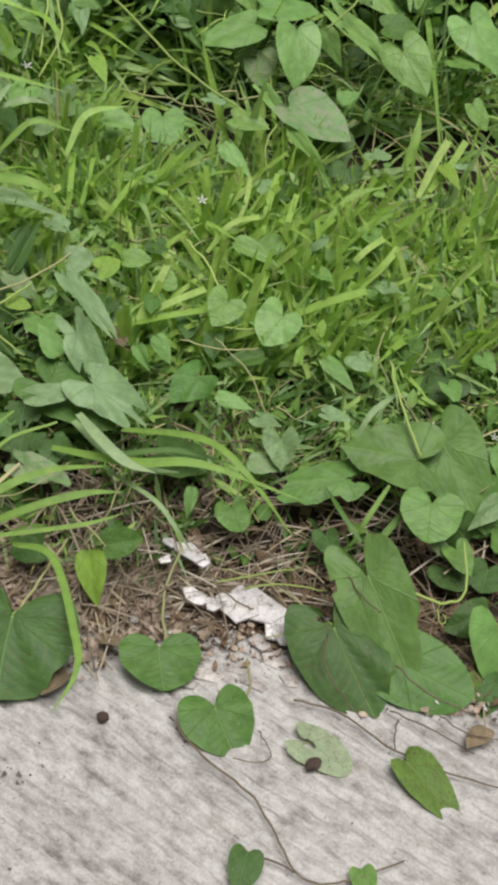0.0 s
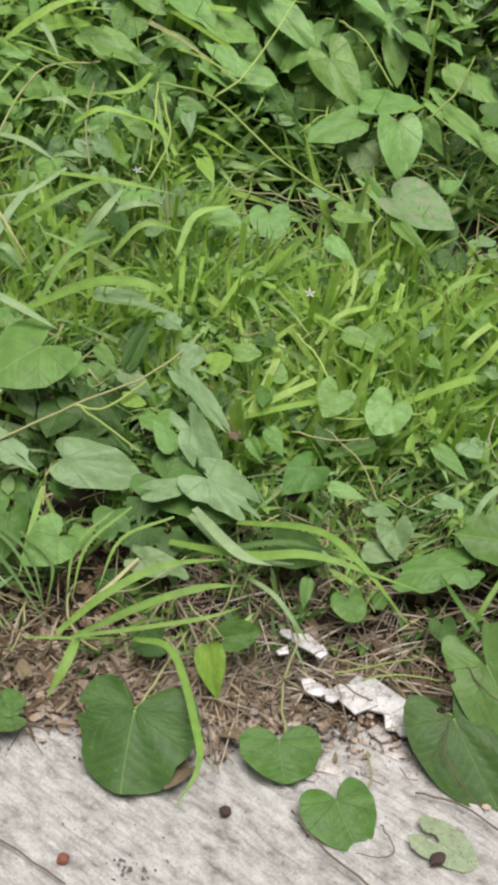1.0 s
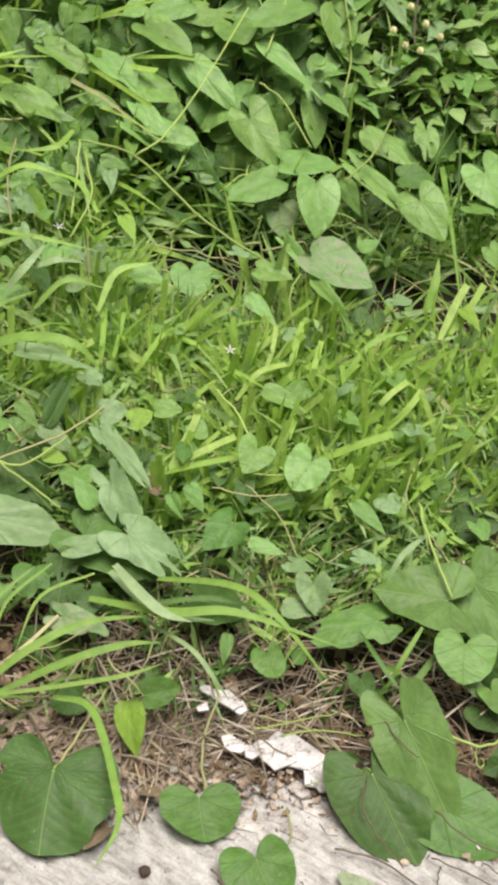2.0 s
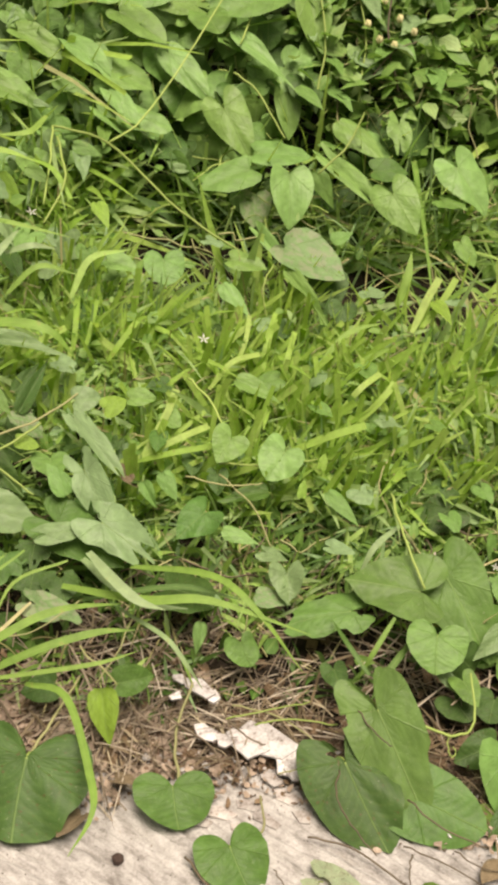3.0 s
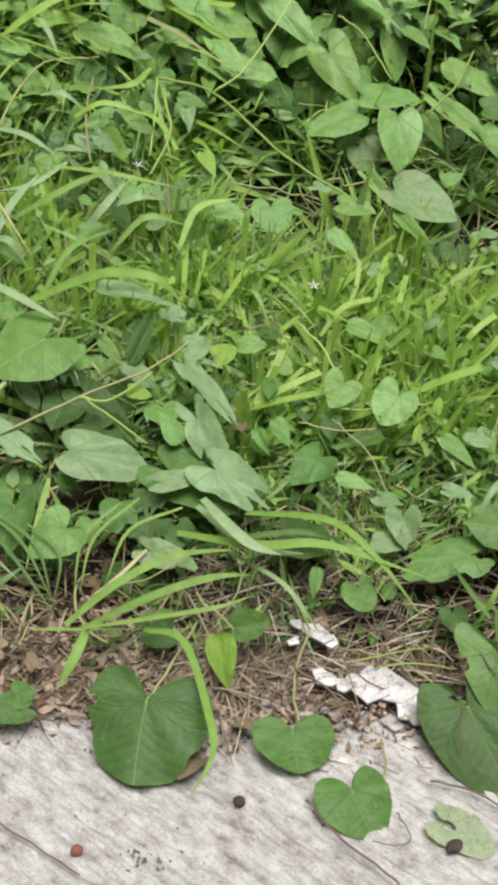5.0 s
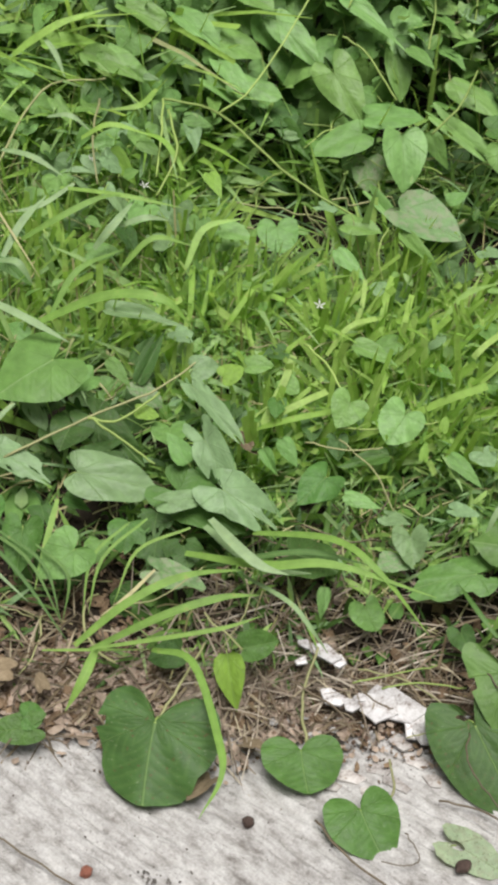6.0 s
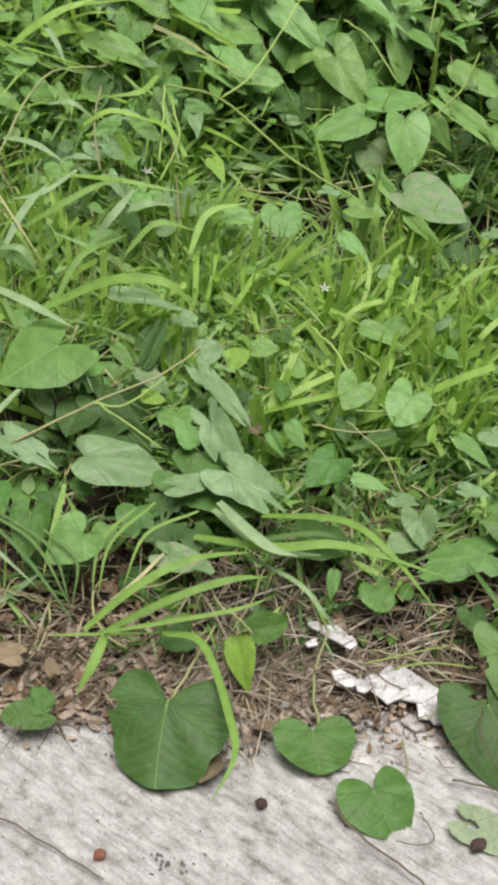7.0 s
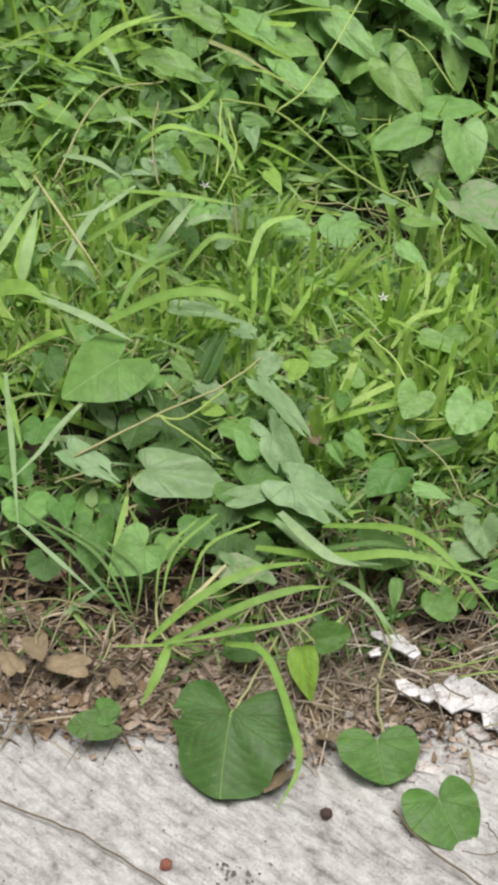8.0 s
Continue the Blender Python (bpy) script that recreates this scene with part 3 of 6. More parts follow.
laid(creeper, -0.128, -0.016, 0.064, 0.143, 0.092, -31, -1, 167, "d", "chewed")
laid(creeper, 0.034, -0.034, 0.034, 0.092, 0.046, -20, -3, -176, "n", "round")
laid(creeper, 0.095, -0.106, 0.020, 0.086, 0.056, -22, 1, -161, "n", "round")
laid(creeper, -0.029, 0.083, 0.078, 0.040, 0.044, 3, 35, -76, "n", "ovate")
laid(creeper, -0.048, 0.072, 0.081, 0.037, 0.068, -43, 5, -174, "y", "lance")
laid(creeper, -0.103, 0.098, 0.063, 0.037, 0.041, -15, -39, 112, "d", "ovate")
laid(creeper, -0.272, 0.000, 0.040, 0.040, 0.045, -0, -33, 99, "n", "round")
laid(creeper, -0.280, 0.009, 0.047, 0.036, 0.026, -2, 28, -79, "n", "ovate")

runner(creeper, 0.0016, "b", (0.141, -0.131, 0.012), (0.149, -0.148, 0.012), (0.153, -0.161, 0.010), (0.146, -0.169, 0.010), (0.132, -0.170, 0.010), (0.112, -0.165, 0.010))

# ---- broad-leaved vine at the road edge ----
broad = plant("broad_leaved_vine", 0.33, 0.16, 0.02, "vine with very large dark green heart-shaped leaves", "vine")
leaf(broad, 0.378, -0.056, 0.012, 0.051, -11, 3, 169, "o", "flat")
leaf(broad, 0.234, 0.123, 0.061, 0.048, -5, 6, -169, "d", "long")
leaf(broad, 0.382, 0.091, 0.040, 0.054, -8, 8, -159, "d", "flat")
leaf(broad, 0.432, 0.091, 0.040, 0.055, -12, -1, 154, "d", "flat")
runner(broad, 0.0038, "v", (0.282, 0.034, 0.082), (0.313, 0.012, 0.084), (0.357, -0.003, 0.079), (0.385, 0.021, 0.077), (0.390, 0.079, 0.097))
runner(broad, 0.0040, "v", (0.325, 0.330, 0.176), (0.329, 0.255, 0.169), (0.349, 0.187, 0.136))
runner(broad, 0.0022, "b", (0.220, -0.035, 0.059), (0.213, -0.068, 0.055), (0.227, -0.107, 0.050), (0.249, -0.137, 0.040))
runner(broad, 0.0020, "b", (0.245, 0.024, 0.093), (0.265, -0.006, 0.084), (0.280, -0.021, 0.082))
runner(broad, 0.0016, "v", (0.352, 0.007, 0.072), (0.348, -0.015, 0.067), (0.352, -0.023, 0.066), (0.357, -0.016, 0.067), (0.354, -0.010, 0.068))
runner(broad, 0.0022, "b", (0.296, -0.062, 0.040), (0.328, -0.102, 0.040), (0.376, -0.121, 0.030))
leaf(broad, 0.241, 0.262, 0.140, 0.042, 4, 2, -108, "p", "long")
leaf(broad, 0.388, 0.093, 0.070, 0.051, -8, 8, -159, "m", "long")
laid(broad, 0.268, 0.022, 0.096, 0.094, 0.125, -37, 24, -170, "k", "chewed")
laid(broad, 0.230, -0.017, 0.052, 0.109, 0.109, -28, 12, -164, "d", "chewed")
laid(broad, 0.307, -0.049, 0.031, 0.090, 0.088, -9, 30, -124, "n", "round")
laid(broad, 0.417, 0.021, 0.037, 0.044, 0.054, -13, -38, 115, "d", "ovate")
laid(broad, 0.418, -0.019, 0.057, 0.071, 0.082, -51, 1, -175, "m", "heart")
laid(broad, 0.418, -0.065, 0.018, 0.033, 0.050, -24, -24, 153, "d", "ovate")
laid(broad, 0.346, 0.192, 0.127, 0.098, 0.095, 4, -22, 76, "k", "heart")
laid(broad, 0.384, 0.221, 0.127, 0.100, 0.122, -36, 25, -165, "k", "heart")
laid(broad, 0.356, 0.126, 0.114, 0.082, 0.047, -30, -3, 168, "m", "round")
laid(broad, 0.362, 0.113, 0.069, 0.019, 0.049, -21, 24, -150, "p", "lance")
laid(broad, 0.453, 0.158, 0.095, 0.033, 0.059, -26, -30, 138, "p", "lance")
laid(broad, 0.261, 0.190, 0.096, 0.065, 0.090, -6, -17, 96, "k", "lobed")
laid(broad, 0.182, 0.232, 0.121, 0.047, 0.041, -28, 6, 179, "p", "fold")
laid(broad, 0.142, 0.216, 0.100, 0.031, 0.047, -0, 23, -108, "q", "lance")

# ---- vine over the grass clump ----
bower = plant("scrambling_vine", -0.25, 0.30, 0.05, "scrambling vine with pale insect-bitten heart leaves over grass", "vine")
leaf(bower, -0.119, 0.552, 0.237, 0.044, -6, 2, -132, "p", "bit")
leaf(bower, -0.123, 0.405, 0.173, 0.053, -6, -2, -173, "m", "flat")
leaf(bower, -0.136, 0.279, 0.129, 0.050, -15, -5, 173, "d", "bit")
leaf(bower, -0.364, 0.225, 0.100, 0.050, -15, -5, 173, "d", "flat")
leaf(bower, -0.207, 0.240, 0.116, 0.043, -15, -5, 173, "m", "bit")
leaf(bower, -0.396, 0.300, 0.134, 0.065, -6, -1, -159, "m", "flat")
leaf(bower, -0.136, 0.250, 0.109, 0.064, -15, -5, 173, "d", "bit")
runner(bower, 0.0036, "t", (-0.336, 0.344, 0.171), (-0.231, 0.382, 0.205), (-0.135, 0.429, 0.222), (-0.074, 0.492, 0.235))
runner(bower, 0.0036, "v", (-0.228, 0.385, 0.206), (-0.186, 0.353, 0.194), (-0.139, 0.323, 0.173))
runner(bower, 0.0040, "v", (-0.228, 0.382, 0.205), (-0.187, 0.379, 0.204), (-0.135, 0.421, 0.219))
leaf(bower, -0.386, 0.519, 0.224, 0.063, -16, 3, -156, "d", "long")
leaf(bower, -0.388, 0.420, 0.177, 0.061, -10, -4, 174, "n", "flat")
leaf(bower, -0.254, 0.415, 0.174, 0.068, -9, -7, 159, "d", "cup")
leaf(bower, -0.418, 0.348, 0.161, 0.059, -6, 1, -142, "n", "bit")
leaf(bower, -0.171, 0.263, 0.126, 0.061, -15, -5, 173, "n", "bit")
leaf(bower, -0.103, 0.241, 0.113, 0.057, -11, -2, -172, "d", "bit")
leaf(bower, -0.350, 0.288, 0.140, 0.051, -11, 1, -157, "n", "long")
leaf(bower, -0.283, 0.284, 0.138, 0.043, -6, -2, -166, "d", "bit")
laid(bower, -0.279, 0.465, 0.245, 0.123, 0.094, -15, -14, 125, "m", "heart")
laid(bower, -0.229, 0.480, 0.209, 0.044, 0.052, -16, -15, 121, "m", "ovate")
laid(bower, -0.315, 0.458, 0.202, 0.036, 0.061, -40, 20, -167, "p", "bitten")
laid(bower, -0.344, 0.356, 0.176, 0.048, 0.086, -14, 11, -126, "p", "bitten")
laid(bower, -0.238, 0.315, 0.168, 0.067, 0.109, -13, 25, -100, "p", "ovate")
laid(bower, -0.302, 0.242, 0.134, 0.050, 0.058, -43, -10, -179, "n", "heart")
laid(bower, -0.236, 0.212, 0.124, 0.068, 0.057, -23, -27, 135, "m", "heart")
laid(bower, -0.075, 0.357, 0.185, 0.047, 0.083, -38, 22, -164, "p", "lobed")
laid(bower, -0.052, 0.280, 0.163, 0.075, 0.084, -17, 16, -128, "p", "lobed")
laid(bower, -0.109, 0.308, 0.138, 0.080, 0.109, -8, 16, -127, "n", "heart")
laid(bower, -0.120, 0.267, 0.154, 0.032, 0.048, 1, 19, -73, "p", "round")
laid(bower, -0.092, 0.468, 0.225, 0.039, 0.036, 7, 33, -78, "p", "ovate")
laid(bower, -0.052, 0.455, 0.221, 0.031, 0.035, 12, 38, -56, "y", "ovate")
laid(bower, -0.165, 0.404, 0.201, 0.025, 0.030, -10, 29, -97, "y", "ovate")
laid(bower, -0.092, 0.445, 0.212, 0.033, 0.114, -14, 11, -146, "p", "bitten")
laid(bower, -0.209, 0.497, 0.226, 0.022, 0.051, -33, 23, -147, "m", "lance")
laid(bower, -0.223, 0.422, 0.179, 0.054, 0.097, -19, 22, -140, "d", "heart")
laid(bower, -0.202, 0.372, 0.161, 0.037, 0.059, -12, -29, 96, "d", "round")
laid(bower, -0.168, 0.477, 0.199, 0.026, 0.083, 48, 22, -16, "d", "lance")
laid(bower, -0.097, 0.337, 0.164, 0.031, 0.054, 39, -21, 25, "m", "lance")
laid(bower, -0.172, 0.479, 0.200, 0.032, 0.052, -25, 26, -138, "q", "bitten")
laid(bower, -0.130, 0.198, 0.099, 0.040, 0.061, -4, 28, -115, "q", "lobed")
laid(bower, 0.000, 0.362, 0.168, 0.019, 0.040, -41, 24, -164, "m", "lance")

climber = plant("climbing_vine", -0.30, 1.0, 0.22, "climbing vine with pale waxy pointed leaves among tall grass", "vine")
leaf(climber, -0.464, 1.188, 0.511, 0.084, -16, 3, -156, "m", "lance")
leaf(climber, -0.346, 1.185, 0.507, 0.084, -15, -5, 173, "m", "lance")
leaf(climber, -0.479, 0.880, 0.340, 0.058, -6, 3, -119, "m", "long")
leaf(climber, -0.204, 0.769, 0.296, 0.075, -11, 1, -157, "d", "lance")
leaf(climber, -0.072, 0.827, 0.355, 0.059, -16, 3, -156, "y", "lance")
runner(climber, 0.0042, "t", (-0.414, 0.887, 0.331), (-0.341, 1.015, 0.420), (-0.239, 1.026, 0.435))
runner(climber, 0.0045, "v", (-0.136, 0.943, 0.412), (-0.121, 0.851, 0.378), (-0.150, 0.780, 0.340))
runner(climber, 0.0040, "t", (-0.245, 0.968, 0.422), (-0.251, 0.883, 0.390), (-0.241, 0.815, 0.344))
laid(climber, -0.454, 1.018, 0.412, 0.041, 0.104, -13, 22, -129, "h", "ovate")
laid(climber, -0.366, 1.122, 0.483, 0.034, 0.076, 6, -17, 84, "h", "lance")
laid(climber, -0.241, 1.087, 0.456, 0.045, 0.083, -26, 25, -122, "h", "ovate")
laid(climber, -0.355, 1.068, 0.441, 0.042, 0.066, 2, -22, 100, "h", "lance")
laid(climber, -0.407, 1.042, 0.422, 0.027, 0.053, -7, 15, -99, "h", "lance")
laid(climber, -0.350, 1.110, 0.463, 0.035, 0.093, 5, 25, -77, "y", "lance")
laid(climber, -0.394, 0.699, 0.289, 0.026, 0.090, -22, 26, -136, "n", "lance")
laid(climber, -0.440, 0.673, 0.270, 0.027, 0.084, 51, 9, 0, "y", "lance")
laid(climber, -0.218, 0.592, 0.250, 0.030, 0.117, -4, 24, -104, "p", "lance")
laid(climber, -0.176, 0.510, 0.211, 0.024, 0.053, 45, 28, -27, "d", "lance")
laid(climber, -0.257, 1.060, 0.405, 0.053, 0.064, -40, -0, 175, "n", "round")
laid(climber, -0.251, 0.709, 0.283, 0.033, 0.045, 1, 33, -82, "m", "ovate")
laid(climber, -0.498, 1.101, 0.456, 0.039, 0.055, -15, 18, -115, "p", "ovate")
laid(climber, -0.325, 1.022, 0.403, 0.026, 0.052, -36, 14, -147, "h", "ovate")
laid(climber, -0.229, 0.910, 0.360, 0.032, 0.069, -48, 22, -145, "y", "lance")
laid(climber, -0.515, 1.164, 0.504, 0.032, 0.058, 14, 30, -68, "m", "lance")
laid(climber, -0.480, 0.914, 0.361, 0.029, 0.039, -30, 30, -123, "h", "ovate")
laid(climber, -0.166, 0.930, 0.368, 0.018, 0.068, -46, -17, 176, "p", "lance")
laid(climber, -0.399, 1.276, 0.626, 0.034, 0.115, -27, 30, -151, "h", "lance")
laid(climber, -0.278, 1.089, 0.458, 0.049, 0.114, -14, 24, -122, "h", "lance")

vine = plant("thicket_vine", 0.1, 1.2, 0.26, "dense vine thicket with overlapping green heart-shaped leaves", "vine")
leaf(vine, 0.029, 1.291, 0.647, 0.094, -3, 7, -120, "m", "flat")
leaf(vine, 0.107, 1.210, 0.537, 0.077, -16, 7, -158, "m", "flat")
leaf(vine, 0.029, 1.195, 0.500, 0.066, -16, 7, -158, "d", "cup")
leaf(vine, 0.033, 1.044, 0.373, 0.075, -13, 12, -140, "d", "flat")
leaf(vine, 0.271, 1.121, 0.460, 0.087, -26, 8, -165, "d", "long")
leaf(vine, -0.230, 1.304, 0.639, 0.089, -16, 7, -158, "d", "flat")
leaf(vine, -0.329, 1.304, 0.639, 0.089, -16, 7, -158, "d", "flat")
leaf(vine, -0.148, 1.230, 0.559, 0.066, -16, 7, -158, "m", "flat")
leaf(vine, 0.361, 1.271, 0.605, 0.078, -5, 6, -133, "m", "cup")
leaf(vine, 0.432, 1.172, 0.496, 0.066, -7, 3, -161, "m", "cup")
leaf(vine, 0.485, 0.902, 0.346, 0.059, 3, 3, -122, "m", "cup")
runner(vine, 0.0045, "v", (-0.147, 1.006, 0.407), (-0.057, 0.974, 0.394), (0.057, 0.836, 0.342), (0.152, 0.768, 0.306))
runner(vine, 0.0040, "v", (-0.057, 0.974, 0.394), (-0.006, 0.999, 0.424), (0.061, 1.091, 0.489), (0.131, 1.192, 0.574))
runner(vine, 0.0040, "v", (0.147, 1.091, 0.479), (0.185, 1.065, 0.459), (0.227, 0.973, 0.414))
runner(vine, 0.0040, "v", (0.280, 0.924, 0.376), (0.328, 0.961, 0.410), (0.364, 1.037, 0.439))
runner(vine, 0.0040, "v", (0.220, 1.262, 0.652), (0.190, 1.199, 0.572), (0.159, 1.135, 0.513))
runner(vine, 0.0040, "v", (-0.147, 1.006, 0.407), (-0.147, 0.912, 0.381), (-0.154, 0.854, 0.338))
laid(vine, -0.047, 1.262, 0.611, 0.081, 0.044, -26, -28, 127, "m", "heart")
laid(vine, -0.172, 1.302, 0.656, 0.078, 0.071, -38, 20, -150, "m", "heart")
laid(vine, -0.284, 1.270, 0.620, 0.043, 0.052, -50, -2, -170, "h", "round")
laid(vine, -0.272, 1.210, 0.552, 0.037, 0.062, -55, 2, -173, "m", "ovate")
laid(vine, -0.232, 1.192, 0.535, 0.038, 0.049, -31, 31, -148, "m", "ovate")
laid(vine, -0.148, 1.261, 0.611, 0.044, 0.049, 1, 21, -86, "m", "ovate")
laid(vine, -0.213, 1.252, 0.598, 0.084, 0.070, 3, 8, -75, "m", "ovate")
laid(vine, -0.105, 1.221, 0.526, 0.105, 0.052, -51, 0, -173, "n", "heart")
laid(vine, -0.044, 1.221, 0.566, 0.043, 0.041, -16, -32, 112, "h", "ovate")
laid(vine, 0.032, 1.224, 0.571, 0.062, 0.079, -10, -34, 112, "m", "ovate")
laid(vine, -0.043, 1.179, 0.545, 0.065, 0.101, -14, 20, -132, "h", "ovate")
laid(vine, -0.006, 1.180, 0.500, 0.063, 0.050, -39, -3, -175, "m", "round")
laid(vine, -0.211, 1.158, 0.511, 0.052, 0.092, -18, 20, -118, "h", "ovate")
laid(vine, -0.125, 1.143, 0.502, 0.048, 0.096, -17, 16, -134, "h", "ovate")
laid(vine, -0.052, 1.103, 0.469, 0.065, 0.073, -11, 27, -118, "h", "ovate")
laid(vine, -0.057, 1.072, 0.446, 0.038, 0.085, -21, 15, -148, "h", "ovate")
laid(vine, -0.017, 1.034, 0.422, 0.052, 0.068, -16, 32, -107, "h", "round")
laid(vine, -0.076, 1.055, 0.420, 0.033, 0.081, -23, 20, -132, "h", "ovate")
laid(vine, -0.149, 1.096, 0.453, 0.034, 0.073, -7, 27, -114, "m", "lance")
laid(vine, 0.035, 1.222, 0.557, 0.054, 0.086, -9, 35, -92, "h", "lobed")
laid(vine, 0.224, 1.218, 0.580, 0.072, 0.110, -9, -24, 130, "m", "ovate")
laid(vine, 0.081, 1.293, 0.642, 0.066, 0.096, -12, 21, -135, "m", "ovate")
laid(vine, 0.257, 1.304, 0.649, 0.065, 0.066, -40, 8, -158, "m", "ovate")
laid(vine, 0.279, 1.220, 0.576, 0.069, 0.117, -47, 3, -167, "h", "lance")
laid(vine, 0.150, 1.171, 0.521, 0.038, 0.153, -19, 10, -137, "h", "lance")
laid(vine, 0.040, 1.145, 0.491, 0.051, 0.106, -29, 22, -147, "h", "ovate")
laid(vine, 0.131, 1.035, 0.438, 0.076, 0.097, -43, 24, -167, "h", "heart")
laid(vine, 0.184, 0.976, 0.386, 0.065, 0.089, 4, 18, -95, "m", "ovate")
laid(vine, 0.170, 0.941, 0.372, 0.061, 0.091, -11, -29, 122, "m", "ovate")
laid(vine, 0.233, 0.930, 0.373, 0.072, 0.092, -44, -4, -173, "h", "ovate")
laid(vine, 0.279, 0.955, 0.367, 0.032, 0.068, -50, 22, -160, "m", "lance")
laid(vine, 0.323, 1.041, 0.420, 0.049, 0.118, -13, 14, -138, "h", "lance")
laid(vine, 0.427, 1.049, 0.417, 0.045, 0.054, -39, -3, -177, "h", "lobed")
laid(vine, 0.371, 0.934, 0.379, 0.050, 0.058, 4, 30, -87, "n", "ovate")
laid(vine, 0.311, 0.970, 0.373, 0.040, 0.127, -14, 17, -146, "h", "lobed")
laid(vine, 0.047, 1.020, 0.362, 0.032, 0.084, -36, 31, -162, "n", "lance")
laid(vine, 0.181, 0.941, 0.329, 0.055, 0.055, -44, -2, -175, "q", "ovate")
laid(vine, 0.153, 1.128, 0.438, 0.063, 0.036, -52, -4, -165, "n", "heart")
laid(vine, 0.240, 1.122, 0.440, 0.046, 0.082, -47, 2, -173, "h", "ovate")
laid(vine, 0.181, 1.165, 0.476, 0.031, 0.081, -36, 24, -150, "m", "lance")
laid(vine, 0.361, 1.162, 0.481, 0.062, 0.084, 2, 42, -75, "h", "ovate")
laid(vine, 0.063, 1.131, 0.430, 0.071, 0.052, -47, -1, -164, "n", "heart")
laid(vine, 0.214, 1.228, 0.524, 0.065, 0.046, -55, -3, 179, "n", "heart")
laid(vine, 0.395, 0.876, 0.366, 0.073, 0.077, -39, 26, -165, "h", "heart")
laid(vine, 0.507, 0.936, 0.390, 0.087, 0.089, -37, 15, -147, "h", "heart")
laid(vine, 0.503, 0.830, 0.307, 0.037, 0.046, -42, 14, -147, "h", "ovate")

trail = plant("trailing_vine", 0.15, 0.6, 0.12, "thin vine trailing through the grass with small heart leaves", "vine")
leaf(trail, 0.338, 0.692, 0.286, 0.042, 6, 0, -138, "p", "flat")
leaf(trail, 0.099, 0.781, 0.320, 0.041, 6, -1, -126, "p", "long")
leaf(trail, 0.435, 0.675, 0.281, 0.056, -8, 8, -159, "y", "lance")
leaf(trail, 0.464, 0.677, 0.282, 0.037, 3, 3, -135, "p", "long")
leaf(trail, 0.067, 0.422, 0.170, 0.047, -14, -0, -180, "d", "long")
leaf(trail, 0.040, 0.227, 0.099, 0.092, 2, -6, -110, "d", "flat")
leaf(trail, 0.244, 0.504, 0.200, 0.039, -3, 3, -132, "m", "long")
leaf(trail, 0.323, 0.574, 0.224, 0.048, -8, 3, -158, "m", "long")
leaf(trail, 0.409, 0.333, 0.137, 0.041, -4, 6, -161, "m", "long")
leaf(trail, 0.332, 0.464, 0.204, 0.042, 6, -1, -126, "p", "long")
leaf(trail, 0.461, 0.376, 0.153, 0.038, -4, 6, -161, "m", "long")
runner(trail, 0.0035, "v", (0.062, 0.528, 0.228), (0.091, 0.470, 0.227), (0.112, 0.417, 0.208))
runner(trail, 0.0030, "v", (0.196, 0.737, 0.304), (0.178, 0.695, 0.288), (0.184, 0.668, 0.248))
runner(trail, 0.0030, "v", (0.101, 0.391, 0.178), (0.175, 0.390, 0.178), (0.235, 0.400, 0.182))
leaf(trail, 0.021, 0.434, 0.193, 0.038, -14, -2, 173, "n", "long")
leaf(trail, 0.156, 0.258, 0.134, 0.042, 3, 3, -122, "p", "long")
leaf(trail, 0.289, 0.354, 0.163, 0.040, -4, 6, -161, "p", "cup")
leaf(trail, 0.403, 0.460, 0.201, 0.038, 3, 3, -135, "m", "long")
runner(trail, 0.0024, "t", (0.101, 0.375, 0.172), (0.144, 0.326, 0.155), (0.164, 0.270, 0.134))
runner(trail, 0.0024, "t", (0.343, 0.417, 0.188), (0.315, 0.365, 0.169), (0.326, 0.315, 0.151))
runner(trail, 0.0024, "t", (0.056, 0.371, 0.171), (0.113, 0.353, 0.170), (0.158, 0.362, 0.168))
laid(trail, 0.119, 0.140, 0.089, 0.042, 0.031, -35, 4, -157, "m", "round")
laid(trail, 0.072, 0.175, 0.091, 0.018, 0.041, -47, -6, 172, "h", "lance")
laid(trail, 0.117, 0.412, 0.205, 0.053, 0.039, -32, -27, 161, "h", "heart")
laid(trail, 0.188, 0.392, 0.198, 0.063, 0.046, -26, -24, 152, "h", "round")
laid(trail, 0.025, 0.368, 0.180, 0.025, 0.045, -37, 25, -166, "m", "lance")
laid(trail, 0.079, 0.309, 0.158, 0.057, 0.050, -27, -17, 134, "n", "heart")
laid(trail, 0.103, 0.293, 0.143, 0.022, 0.052, -6, 20, -112, "h", "lance")
laid(trail, 0.130, 0.526, 0.227, 0.032, 0.072, -13, 19, -117, "h", "lance")
laid(trail, 0.030, 0.471, 0.206, 0.030, 0.029, -29, 19, -136, "h", "ovate")
laid(trail, 0.193, 0.542, 0.222, 0.034, 0.045, -8, -22, 110, "m", "ovate")
laid(trail, 0.100, 0.389, 0.162, 0.030, 0.030, -35, 7, 175, "d", "heart")
laid(trail, 0.166, 0.359, 0.156, 0.029, 0.070, -2, -12, 99, "n", "lance")
laid(trail, 0.244, 0.350, 0.163, 0.024, 0.062, -25, 22, -142, "m", "lance")
laid(trail, 0.209, 0.342, 0.161, 0.013, 0.023, 52, -2, -16, "y", "ovate")
laid(trail, 0.238, 0.384, 0.177, 0.014, 0.022, 51, 25, -1, "y", "ovate")
laid(trail, -0.018, 0.491, 0.215, 0.030, 0.036, 11, 29, -86, "h", "ovate")
laid(trail, 0.215, 0.769, 0.317, 0.084, 0.105, -10, 16, -125, "q", "ovate")
